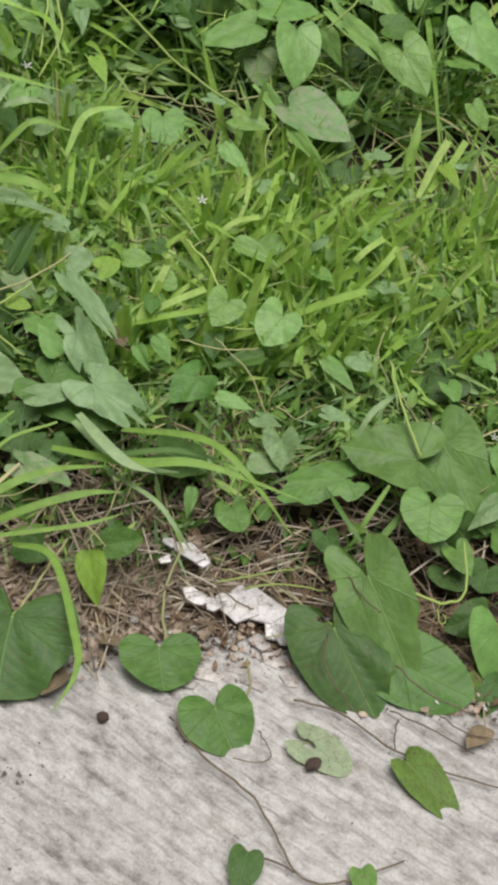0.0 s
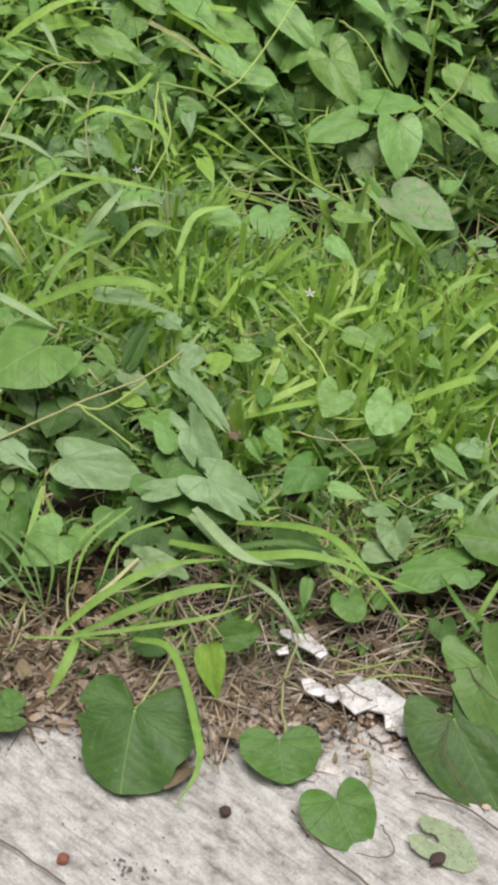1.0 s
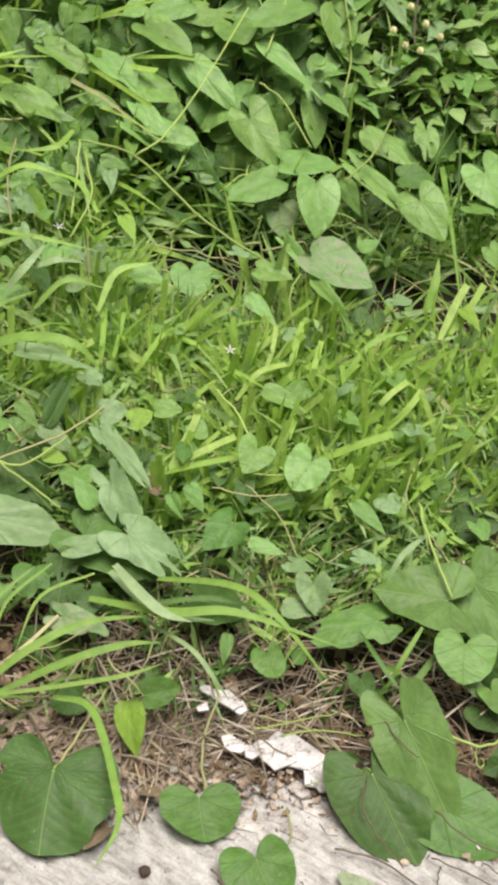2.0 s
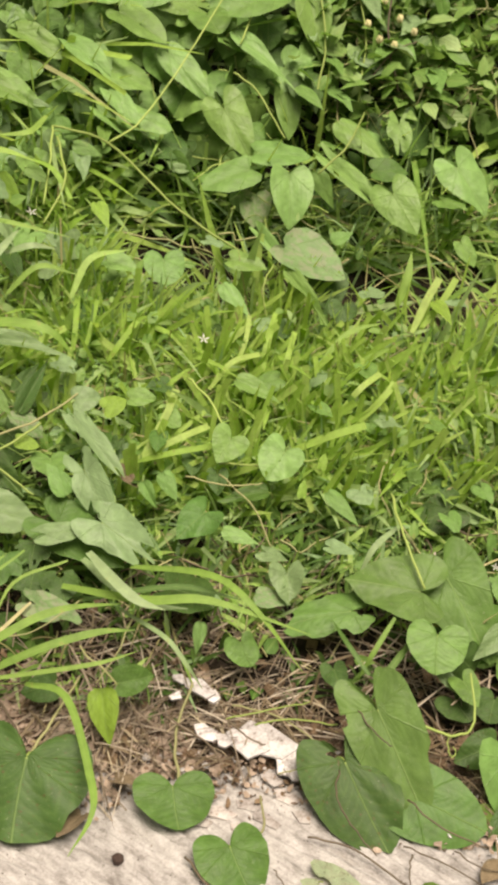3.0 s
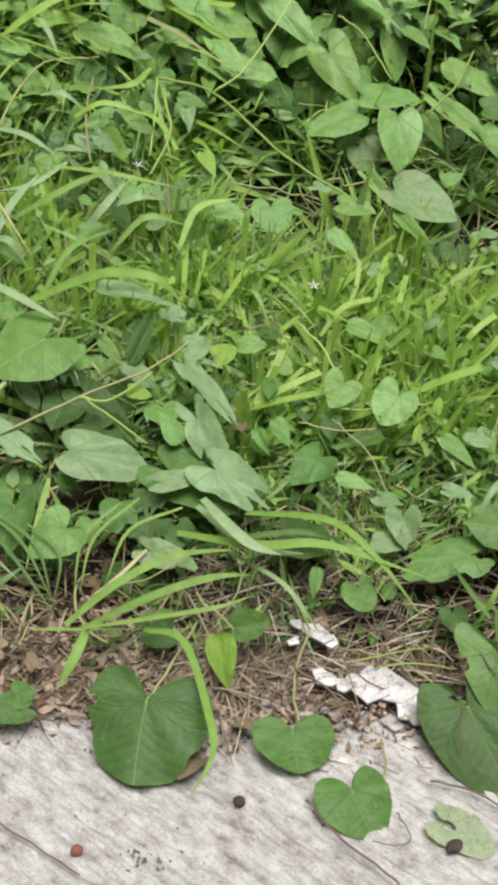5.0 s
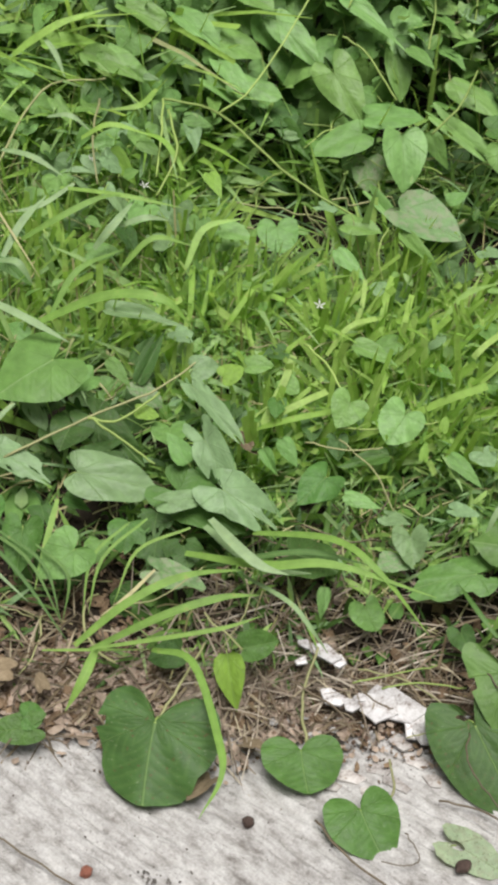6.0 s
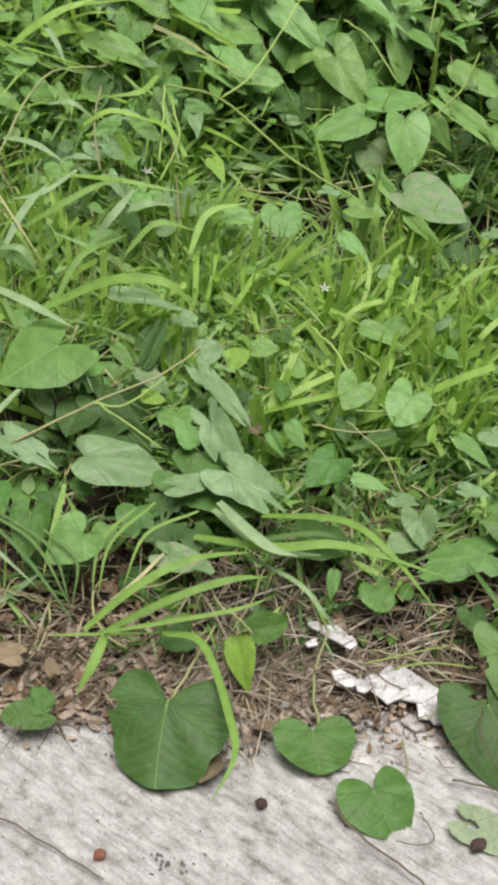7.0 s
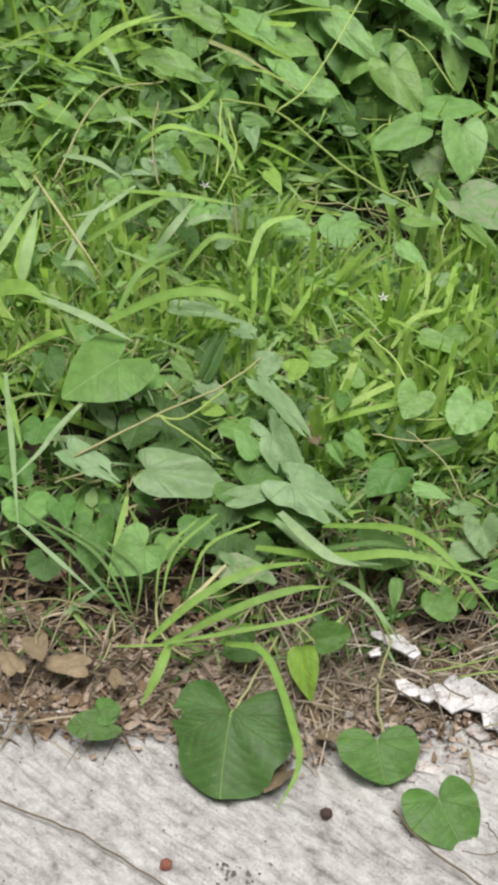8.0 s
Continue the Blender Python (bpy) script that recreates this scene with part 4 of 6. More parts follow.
laid(trail, 0.181, 0.791, 0.324, 0.023, 0.074, -24, 22, -151, "h", "fold")
laid(trail, 0.214, 0.725, 0.299, 0.025, 0.112, -20, 10, -148, "h", "lance")
laid(trail, 0.283, 0.744, 0.276, 0.064, 0.052, -43, 3, -180, "d", "heart")
laid(trail, 0.132, 0.744, 0.307, 0.041, 0.056, -3, 22, -110, "h", "ovate")
laid(trail, 0.030, 0.752, 0.300, 0.068, 0.042, -35, 0, -174, "m", "round")
laid(trail, -0.054, 0.737, 0.303, 0.037, 0.049, -5, 19, -109, "h", "ovate")
laid(trail, 0.117, 0.697, 0.289, 0.031, 0.067, -23, 19, -147, "h", "lance")
laid(trail, 0.294, 0.807, 0.311, 0.027, 0.041, 22, 27, -53, "m", "lance")

def bud(owner, x, y, z, size):
    ob = lump("bud", x - owner.location.x, y - owner.location.y, z - owner.location.z, size, size, size * 1.2, 0, BUD, 5, "cream-yellow flower bud", "")
    ob.parent = owner
    return ob


def white_flower(x, y, z, size, lean, turn):
    """Five narrow petals round a small centre."""
    verts, faces = [(0, 0, 0.1 * size)], []
    for k in range(5):
        a = 2 * math.pi * k / 5
        for ang, r, h in ((a - 0.28, 0.45, 0.12), (a, 1.0, 0.34), (a + 0.28, 0.45, 0.12)):
            verts.append((math.cos(ang) * r * size, math.sin(ang) * r * size, h * size))
        c = 1 + 3 * k
        faces += [(0, c, c + 1), (0, c + 1, c + 2)]
    ob = link_mesh("small_flower", verts, faces, PETAL)
    ob.matrix_basis = pose(x, y, z, lean, 0, turn)
    return tagged(ob, "small whitish star-shaped flower in the grass", "flower", "small flowers")


white_flower(0.086, 0.595, 0.252, 0.010, 25, 20)
white_flower(-0.171, 0.823, 0.337, 0.011, 20, 50)
white_flower(-0.255, 0.878, 0.358, 0.008, 30, 80)
white_flower(0.454, 0.242, 0.125, 0.007, 20, 10)

weed = plant("weed_bush", 0.55, 1.25, 0.28, "bushy small-leaved weed with pale leaves and yellow buds", "weed")
leaf(weed, 0.424, 1.171, 0.511, 0.084, -0, 0, 147, "m", "lance")
leaf(weed, 0.456, 1.295, 0.632, 0.052, 1, 11, -88, "n", "lance")
leaf(weed, 0.282, 1.317, 0.632, 0.083, -13, 11, -143, "p", "lance")
leaf(weed, 0.460, 1.328, 0.658, 0.078, 4, 22, -81, "m", "lance")
leaf(weed, 0.301, 1.133, 0.443, 0.087, 5, -5, -134, "n", "lance")
leaf(weed, 0.507, 1.329, 0.648, 0.094, -16, 15, -138, "p", "lance")
leaf(weed, 0.303, 1.364, 0.681, 0.064, -22, 4, -172, "m", "lance")
leaf(weed, 0.343, 1.298, 0.613, 0.082, -0, 8, -96, "n", "lance")
leaf(weed, 0.528, 1.363, 0.697, 0.084, -20, -9, 154, "p", "lance")
leaf(weed, 0.410, 1.366, 0.693, 0.053, 1, -6, -97, "n", "lance")
leaf(weed, 0.316, 1.151, 0.491, 0.069, 4, -1, -166, "m", "lance")
leaf(weed, 0.296, 1.198, 0.505, 0.085, -19, -10, 152, "m", "lance")
leaf(weed, 0.388, 1.277, 0.601, 0.056, -0, 1, -123, "m", "lance")
leaf(weed, 0.339, 1.322, 0.648, 0.054, 0, 2, -85, "p", "lance")
leaf(weed, 0.258, 1.096, 0.458, 0.071, -12, 10, -143, "m", "lance")
leaf(weed, 0.387, 1.264, 0.589, 0.052, -17, -13, 142, "p", "lance")
leaf(weed, 0.298, 1.124, 0.443, 0.074, -1, -4, -78, "p", "lance")
leaf(weed, 0.361, 1.301, 0.666, 0.087, -5, 8, -124, "n", "lance")
leaf(weed, 0.369, 1.230, 0.579, 0.081, -12, 6, -156, "p", "lance")
leaf(weed, 0.276, 1.172, 0.480, 0.073, 1, -6, -96, "m", "lance")
leaf(weed, 0.381, 1.231, 0.570, 0.074, -19, 9, -158, "m", "lance")
leaf(weed, 0.433, 1.193, 0.501, 0.066, -14, -1, 174, "p", "lance")
leaf(weed, 0.499, 1.193, 0.515, 0.092, -11, 13, -130, "m", "lance")
leaf(weed, 0.455, 1.285, 0.612, 0.062, -4, 6, -123, "m", "lance")
leaf(weed, 0.411, 1.164, 0.514, 0.085, 2, -2, -143, "p", "lance")
leaf(weed, 0.497, 1.237, 0.560, 0.073, 0, -3, -91, "p", "lance")
leaf(weed, 0.280, 1.212, 0.520, 0.068, 6, -0, -176, "p", "lance")
leaf(weed, 0.406, 1.139, 0.480, 0.061, -11, -13, 129, "p", "lance")
leaf(weed, 0.309, 1.196, 0.495, 0.057, 7, 1, 174, "n", "lance")
leaf(weed, 0.491, 1.341, 0.671, 0.094, -5, 2, -159, "p", "lance")
leaf(weed, 0.347, 1.218, 0.536, 0.076, 2, -4, -117, "m", "lance")
leaf(weed, 0.501, 1.156, 0.481, 0.087, -6, 0, 177, "m", "lance")
leaf(weed, 0.348, 1.275, 0.627, 0.072, -10, -9, 138, "m", "lance")
leaf(weed, 0.355, 1.161, 0.493, 0.077, -13, 13, -136, "p", "lance")
leaf(weed, 0.492, 1.127, 0.450, 0.075, 4, -2, -145, "m", "lance")
leaf(weed, 0.332, 1.138, 0.463, 0.072, 3, -2, -139, "p", "lance")
leaf(weed, 0.514, 1.242, 0.573, 0.071, -11, -1, 174, "n", "lance")
leaf(weed, 0.315, 1.116, 0.452, 0.070, -10, 8, -146, "m", "lance")
leaf(weed, 0.337, 1.267, 0.570, 0.055, -9, 1, -175, "m", "lance")
leaf(weed, 0.293, 1.256, 0.602, 0.071, -15, 4, -167, "p", "lance")
leaf(weed, 0.334, 1.292, 0.630, 0.057, -9, -10, 131, "p", "lance")
leaf(weed, 0.463, 1.126, 0.471, 0.088, 11, 15, -56, "m", "lance")
leaf(weed, 0.347, 1.311, 0.618, 0.074, -10, 6, -154, "n", "lance")
leaf(weed, 0.335, 1.259, 0.580, 0.090, -5, -3, 152, "m", "lance")
leaf(weed, 0.477, 1.222, 0.544, 0.080, -3, -2, 143, "p", "lance")
leaf(weed, 0.426, 1.180, 0.516, 0.088, 0, 0, -159, "m", "lance")
leaf(weed, 0.446, 1.273, 0.580, 0.063, 5, 1, 169, "n", "lance")
leaf(weed, 0.434, 1.172, 0.466, 0.093, -9, 3, -165, "m", "lance")
runner(weed, 0.0040, "v", (0.284, 1.082, 0.422), (0.305, 1.154, 0.517), (0.288, 1.241, 0.628))
runner(weed, 0.0040, "b", (0.433, 1.118, 0.450), (0.414, 1.178, 0.539), (0.436, 1.255, 0.644))
runner(weed, 0.0035, "v", (0.363, 1.100, 0.436), (0.375, 1.172, 0.531), (0.347, 1.248, 0.636))
runner(weed, 0.0030, "b", (0.382, 1.118, 0.470), (0.422, 1.145, 0.510), (0.462, 1.153, 0.527))
bud(weed, 0.378, 1.175, 0.546, 0.006)
bud(weed, 0.397, 1.153, 0.527, 0.006)
bud(weed, 0.434, 1.184, 0.555, 0.006)
bud(weed, 0.409, 1.205, 0.578, 0.006)
bud(weed, 0.458, 1.168, 0.538, 0.006)
bud(weed, 0.422, 1.146, 0.521, 0.006)

# ---- grass tufts that stand out ----
tuft = plant("grass_tuft", -0.22, 0.16, 0.02, "bright green grass tuft with long blades drooping onto concrete", "grass", "grass tufts")
blade(tuft, 0.0034, "g", (-0.266, 0.091, 0.072), (-0.200, 0.076, 0.086), (-0.134, 0.067, 0.094))
blade(tuft, 0.0100, "g", (-0.227, 0.089, 0.081), (-0.166, 0.116, 0.121), (-0.099, 0.142, 0.140), (-0.022, 0.167, 0.128))
blade(tuft, 0.0095, "g", (-0.207, 0.076, 0.086), (-0.119, 0.086, 0.130), (-0.053, 0.099, 0.144), (-0.010, 0.109, 0.138))
blade(tuft, 0.0056, "g", (-0.202, 0.070, 0.094), (-0.106, 0.060, 0.121), (-0.048, 0.062, 0.132), (-0.007, 0.076, 0.136))
blade(tuft, 0.0089, "g", (-0.134, 0.067, 0.094), (-0.087, 0.037, 0.103), (-0.058, -0.058, 0.085), (-0.054, -0.105, 0.075), (-0.078, -0.139, 0.050))
blade(tuft, 0.0117, "g", (-0.200, 0.077, 0.087), (-0.212, 0.043, 0.075), (-0.233, 0.019, 0.046))
arc = plant("grass_tuft", -0.05, 0.22, 0.04, "arching bright green grass blades over dry litter", "grass", "grass tufts")
blade(arc, 0.0112, "g", (-0.099, 0.214, 0.115), (-0.001, 0.155, 0.144), (0.079, 0.138, 0.158), (0.196, 0.103, 0.136))
blade(arc, 0.0089, "g", (-0.015, 0.233, 0.131), (0.080, 0.179, 0.163), (0.131, 0.127, 0.155), (0.189, 0.088, 0.091))
blade(arc, 0.0123, "p", (-0.075, 0.251, 0.128), (-0.035, 0.189, 0.136), (0.006, 0.157, 0.135), (0.054, 0.160, 0.126))
blade(arc, 0.0061, "p", (-0.028, 0.184, 0.104), (0.026, 0.124, 0.113), (0.052, 0.096, 0.094), (0.072, 0.090, 0.061))
blade(arc, 0.0072, "d", (-0.078, 0.203, 0.101), (0.040, 0.189, 0.136), (0.122, 0.171, 0.130))
blade(arc, 0.0067, "g", (0.309, 0.157, 0.115), (0.280, 0.121, 0.092), (0.262, 0.108, 0.057))
blade(arc, 0.0089, "d", (0.332, 0.144, 0.090), (0.294, 0.100, 0.075), (0.274, 0.080, 0.048))
blade(arc, 0.0078, "p", (0.327, 0.281, 0.158), (0.291, 0.243, 0.155), (0.270, 0.227, 0.109))
blade(arc, 0.0067, "d", (0.269, 0.084, 0.089), (0.245, 0.126, 0.104), (0.235, 0.180, 0.093))
blade(arc, 0.0134, "p", (-0.067, 0.226, 0.159), (-0.038, 0.175, 0.161), (-0.007, 0.146, 0.151), (0.026, 0.142, 0.140))
reed = plant("grass_tuft", -0.33, 0.35, 0.07, "broad bright and pale grass blades among bitten leaves", "grass", "grass tufts")
blade(reed, 0.0267, "g", (-0.508, 0.592, 0.271), (-0.450, 0.570, 0.303), (-0.409, 0.548, 0.315), (-0.378, 0.527, 0.307))
blade(reed, 0.0112, "p", (-0.401, 0.560, 0.299), (-0.333, 0.513, 0.292), (-0.295, 0.498, 0.277), (-0.258, 0.483, 0.261))
blade(reed, 0.0145, "g", (-0.310, 0.547, 0.255), (-0.210, 0.539, 0.301), (-0.132, 0.520, 0.305), (-0.092, 0.514, 0.263))
blade(reed, 0.0067, "p", (-0.311, 0.439, 0.216), (-0.357, 0.369, 0.200), (-0.376, 0.336, 0.188), (-0.418, 0.297, 0.164))
blade(reed, 0.0078, "g", (-0.260, 0.274, 0.156), (-0.270, 0.228, 0.130), (-0.283, 0.176, 0.092))
blade(reed, 0.0034, "s", (-0.431, 0.824, 0.367), (-0.368, 0.709, 0.333), (-0.308, 0.605, 0.295))
blade(reed, 0.0089, "g", (-0.460, 0.504, 0.219), (-0.421, 0.407, 0.214), (-0.401, 0.346, 0.182))
blade(reed, 0.0050, "d", (-0.393, 0.264, 0.152), (-0.309, 0.191, 0.117), (-0.238, 0.109, 0.068))
blade(reed, 0.0042, "d", (-0.377, 0.251, 0.148), (-0.295, 0.204, 0.121), (-0.247, 0.138, 0.069))
blade(reed, 0.0042, "d", (-0.340, 0.238, 0.143), (-0.273, 0.195, 0.118), (-0.249, 0.142, 0.070))
blade(reed, 0.0042, "d", (-0.282, 0.212, 0.134), (-0.241, 0.179, 0.113), (-0.247, 0.142, 0.070))
blade(reed, 0.0042, "g", (-0.170, 0.238, 0.144), (-0.213, 0.201, 0.120), (-0.224, 0.152, 0.073))
blade(reed, 0.0042, "g", (-0.146, 0.245, 0.146), (-0.200, 0.200, 0.120), (-0.217, 0.152, 0.073))
blade(reed, 0.0042, "g", (-0.092, 0.223, 0.148), (-0.157, 0.202, 0.130), (-0.185, 0.158, 0.085))
blade(reed, 0.0044, "s", (-0.136, 0.193, 0.107), (-0.170, 0.156, 0.095), (-0.202, 0.140, 0.079))
blade(reed, 0.0145, "w", (-0.392, 1.066, 0.460), (-0.352, 1.064, 0.488), (-0.303, 1.070, 0.513), (-0.235, 1.099, 0.525))
blade(reed, 0.0089, "p", (-0.340, 1.068, 0.491), (-0.319, 1.041, 0.471), (-0.303, 1.016, 0.440))
blade(reed, 0.0078, "p", (-0.497, 0.963, 0.430), (-0.458, 0.951, 0.436), (-0.442, 0.957, 0.418))
blade(reed, 0.0089, "p", (-0.324, 0.930, 0.408), (-0.285, 0.905, 0.418), (-0.254, 0.908, 0.390))
blade(reed, 0.0100, "p", (-0.389, 0.861, 0.382), (-0.337, 0.822, 0.386), (-0.291, 0.807, 0.361))
blade(reed, 0.0100, "g", (-0.345, 0.699, 0.309), (-0.288, 0.703, 0.341), (-0.237, 0.724, 0.359), (-0.198, 0.747, 0.358))
blade(reed, 0.0112, "p", (-0.369, 0.666, 0.298), (-0.343, 0.707, 0.333), (-0.311, 0.757, 0.352))
blade(reed, 0.0123, "p", (-0.239, 0.692, 0.297), (-0.210, 0.699, 0.330), (-0.179, 0.750, 0.349))
blade(reed, 0.0078, "g", (-0.296, 0.797, 0.347), (-0.202, 0.745, 0.357), (-0.107, 0.742, 0.336))
blade(reed, 0.0100, "p", (-0.202, 0.721, 0.318), (-0.164, 0.713, 0.335), (-0.128, 0.731, 0.322))
blade(reed, 0.0167, "w", (-0.435, 0.641, 0.279), (-0.423, 0.669, 0.319), (-0.414, 0.729, 0.351))
blade(reed, 0.0112, "p", (-0.371, 0.636, 0.307), (-0.338, 0.609, 0.317), (-0.319, 0.604, 0.285))
blade(reed, 0.0123, "w", (-0.477, 0.674, 0.301), (-0.445, 0.719, 0.337), (-0.415, 0.776, 0.369))
blade(reed, 0.0089, "g", (-0.293, 0.572, 0.254), (-0.256, 0.617, 0.300), (-0.193, 0.667, 0.308))
blade(reed, 0.0078, "p", (-0.435, 0.462, 0.234), (-0.415, 0.355, 0.195), (-0.395, 0.236, 0.143))
blade(reed, 0.0056, "p", (-0.396, 0.240, 0.144), (-0.347, 0.195, 0.128), (-0.289, 0.160, 0.086))
blade(reed, 0.0089, "w", (-0.111, 0.841, 0.354), (-0.141, 0.876, 0.387), (-0.181, 0.910, 0.390))
blade(reed, 0.0100, "w", (-0.105, 0.666, 0.277), (-0.078, 0.704, 0.321), (-0.019, 0.734, 0.323))
blade(reed, 0.0089, "g", (-0.196, 0.671, 0.279), (-0.152, 0.687, 0.315), (-0.096, 0.696, 0.298))
blade(reed, 0.0078, "p", (-0.275, 0.804, 0.350), (-0.320, 0.738, 0.344), (-0.374, 0.749, 0.329))
blade(reed, 0.0100, "w", (-0.270, 0.897, 0.385), (-0.223, 0.885, 0.411), (-0.163, 0.889, 0.392))
blade(reed, 0.0100, "g", (-0.156, 1.001, 0.425), (-0.179, 0.925, 0.426), (-0.234, 0.929, 0.418))
cut = plant("grass_tuft", 0.12, 0.55, 0.10, "mown yellow-green grass tuft with squared blade tips", "grass", "grass tufts")
blade(cut, 0.0098, "c", (0.172, 0.573, 0.214), (0.180, 0.606, 0.246), (0.196, 0.657, 0.264))
blade(cut, 0.0083, "c", (0.199, 0.559, 0.209), (0.207, 0.577, 0.235), (0.221, 0.623, 0.252))
blade(cut, 0.0083, "c", (-0.100, 0.603, 0.225), (-0.097, 0.626, 0.253), (-0.096, 0.680, 0.273))
blade(cut, 0.0064, "c", (-0.084, 0.603, 0.225), (-0.074, 0.626, 0.253), (-0.067, 0.673, 0.270))
blade(cut, 0.0069, "c", (0.136, 0.588, 0.219), (0.148, 0.606, 0.246), (0.156, 0.652, 0.262))
blade(cut, 0.0103, "c", (-0.001, 0.425, 0.161), (0.030, 0.463, 0.204), (0.045, 0.489, 0.233))
blade(cut, 0.0093, "c", (-0.008, 0.425, 0.161), (0.045, 0.428, 0.191), (0.090, 0.460, 0.193))
blade(cut, 0.0083, "c", (-0.008, 0.421, 0.159), (0.044, 0.408, 0.184), (0.098, 0.428, 0.182))
blade(cut, 0.0107, "c", (0.199, 0.438, 0.165), (0.250, 0.434, 0.194), (0.303, 0.436, 0.214))
blade(cut, 0.0088, "c", (0.283, 0.511, 0.192), (0.308, 0.518, 0.224), (0.340, 0.553, 0.226))
blade(cut, 0.0078, "c", (-0.049, 0.588, 0.219), (-0.033, 0.596, 0.242), (-0.009, 0.637, 0.257))
blade(cut, 0.0078, "c", (0.094, 0.540, 0.202), (0.126, 0.557, 0.238), (0.167, 0.582, 0.237))
blade(cut, 0.0116, "c", (0.401, 0.649, 0.241), (0.424, 0.678, 0.282), (0.443, 0.697, 0.309))
blade(cut, 0.0102, "c", (0.419, 0.660, 0.245), (0.449, 0.679, 0.282), (0.469, 0.698, 0.309))
blade(cut, 0.0082, "g", (0.451, 0.680, 0.273), (0.487, 0.679, 0.302), (0.530, 0.663, 0.276))
blade(cut, 0.0082, "g", (0.248, 0.573, 0.214), (0.295, 0.611, 0.257), (0.351, 0.622, 0.272))
blade(cut, 0.0095, "c", (0.306, 0.491, 0.184), (0.334, 0.498, 0.217), (0.354, 0.516, 0.234))
blade(cut, 0.0136, "g", (0.385, 0.700, 0.260), (0.399, 0.718, 0.296), (0.407, 0.747, 0.328))


def hollow(x, y):
    """Dark gaps under the vines where little grows."""
    gaps = ((0.05, 0.91, 0.21, 0.12), (0.46, 0.835, 0.25, 0.105), (-0.33, 0.99, 0.08, 0.04), (-0.38, 0.50, 0.12, 0.06), (-0.40, 0.37, 0.09, 0.05), (-0.25, 0.36, 0.10, 0.045), (-0.42, 0.25, 0.10, 0.06), (-0.17, 0.46, 0.05, 0.03), (-0.15, 0.26, 0.08, 0.04), (0.06, 0.36, 0.06, 0.03), (0.26, 0.22, 0.09, 0.05))
    return any(((x - cx) / a) ** 2 + ((y - cy) / c) ** 2 < 1 for cx, cy, a, c in gaps)


def weedy(x, y):
    """Where the small-leaved weed bush takes the place of the vines."""
    return x > 0.27 + 0.25 * max(0.0, 1.25 - y) and 1.10 < y < 1.6


# ---- filling leaves, lower in the same plants ----
def fill(owner, count, seed, x0, x1, y0, y1, low, high, kinds, small, large):
    rnd = random.Random(seed)
    for _ in range(count):
        x, y = rnd.uniform(x0, x1), rnd.uniform(y0, y1)
        if (hollow(x, y) and rnd.random() < 0.95) or (weedy(x, y) and rnd.random() < 0.75):
            continue
        z = canopy(y) + rnd.uniform(low, high) + 0.03 * noise1(x * 4, y * 4, 2.0)
        z = max(z, soil_height(x, y) + 0.02)
        turn = rnd.gauss(180, 75)
        tilt = rnd.gauss(-22, 20)
        m = pose(x, y, z, 0, 0, 0) @ pose(0, 0, 0, rnd.gauss(28, 20), rnd.gauss(0, 16), 0) @ pose(0, 0, 0, 0, 0, turn) @ pose(0, 0, 0, tilt, 0, 0)
        e = m.to_euler()
        # lower left leaves get darker tones that carry the shade found there
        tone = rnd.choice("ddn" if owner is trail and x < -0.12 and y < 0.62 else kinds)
        leaf(owner, x, y, z, rnd.uniform(small, large), math.degrees(e.x), math.degrees(e.y), math.degrees(e.z), tone, rnd.choice(("flat", "lance", "long", "lance", "cup") if large < 0.06 else ("flat", "lance", "lance", "long", "cup") if owner is climber else ("flat", "flat", "long", "bit", "cup")))


fill(vine, 120, 1, -0.2, 0.5, 1.02, 1.5, -0.07, 0.0, "ddmmmhh", 0.05, 0.10)
fill(climber, 200, 2, -0.68, -0.05, 0.74, 1.22, -0.03, 0.018, "mhhhpp", 0.03, 0.068)
# mostly dark kinds, so shade among these leaves sits in their colour
fill(bower, 85, 3, -0.55, -0.06, 0.20, 0.66, -0.09, -0.01, "dddnnmm", 0.03, 0.08)
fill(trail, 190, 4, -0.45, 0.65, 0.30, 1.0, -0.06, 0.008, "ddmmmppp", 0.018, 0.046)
fill(broad, 36, 5, 0.32, 0.68, 0.04, 0.45, -0.06, 0.0, "dm", 0.05, 0.10)
for name_x, seed, first in ((-0.55, 21, 1.16), (-0.1, 22, 1.08), (0.35, 23, 1.0), (0.75, 24, 1.0)):
    dense = 185 if name_x < 0.5 else 160
    back = plant("thicket_vine", name_x, 1.45, soil_height(name_x, 1.45), "dense vine thicket with overlapping green heart-shaped leaves", "vine")
    fill(back, dense, seed, name_x - 0.28, name_x + 0.28, first, 1.75, -0.20, 0.0, "ddmmmhh", 0.05, 0.095)


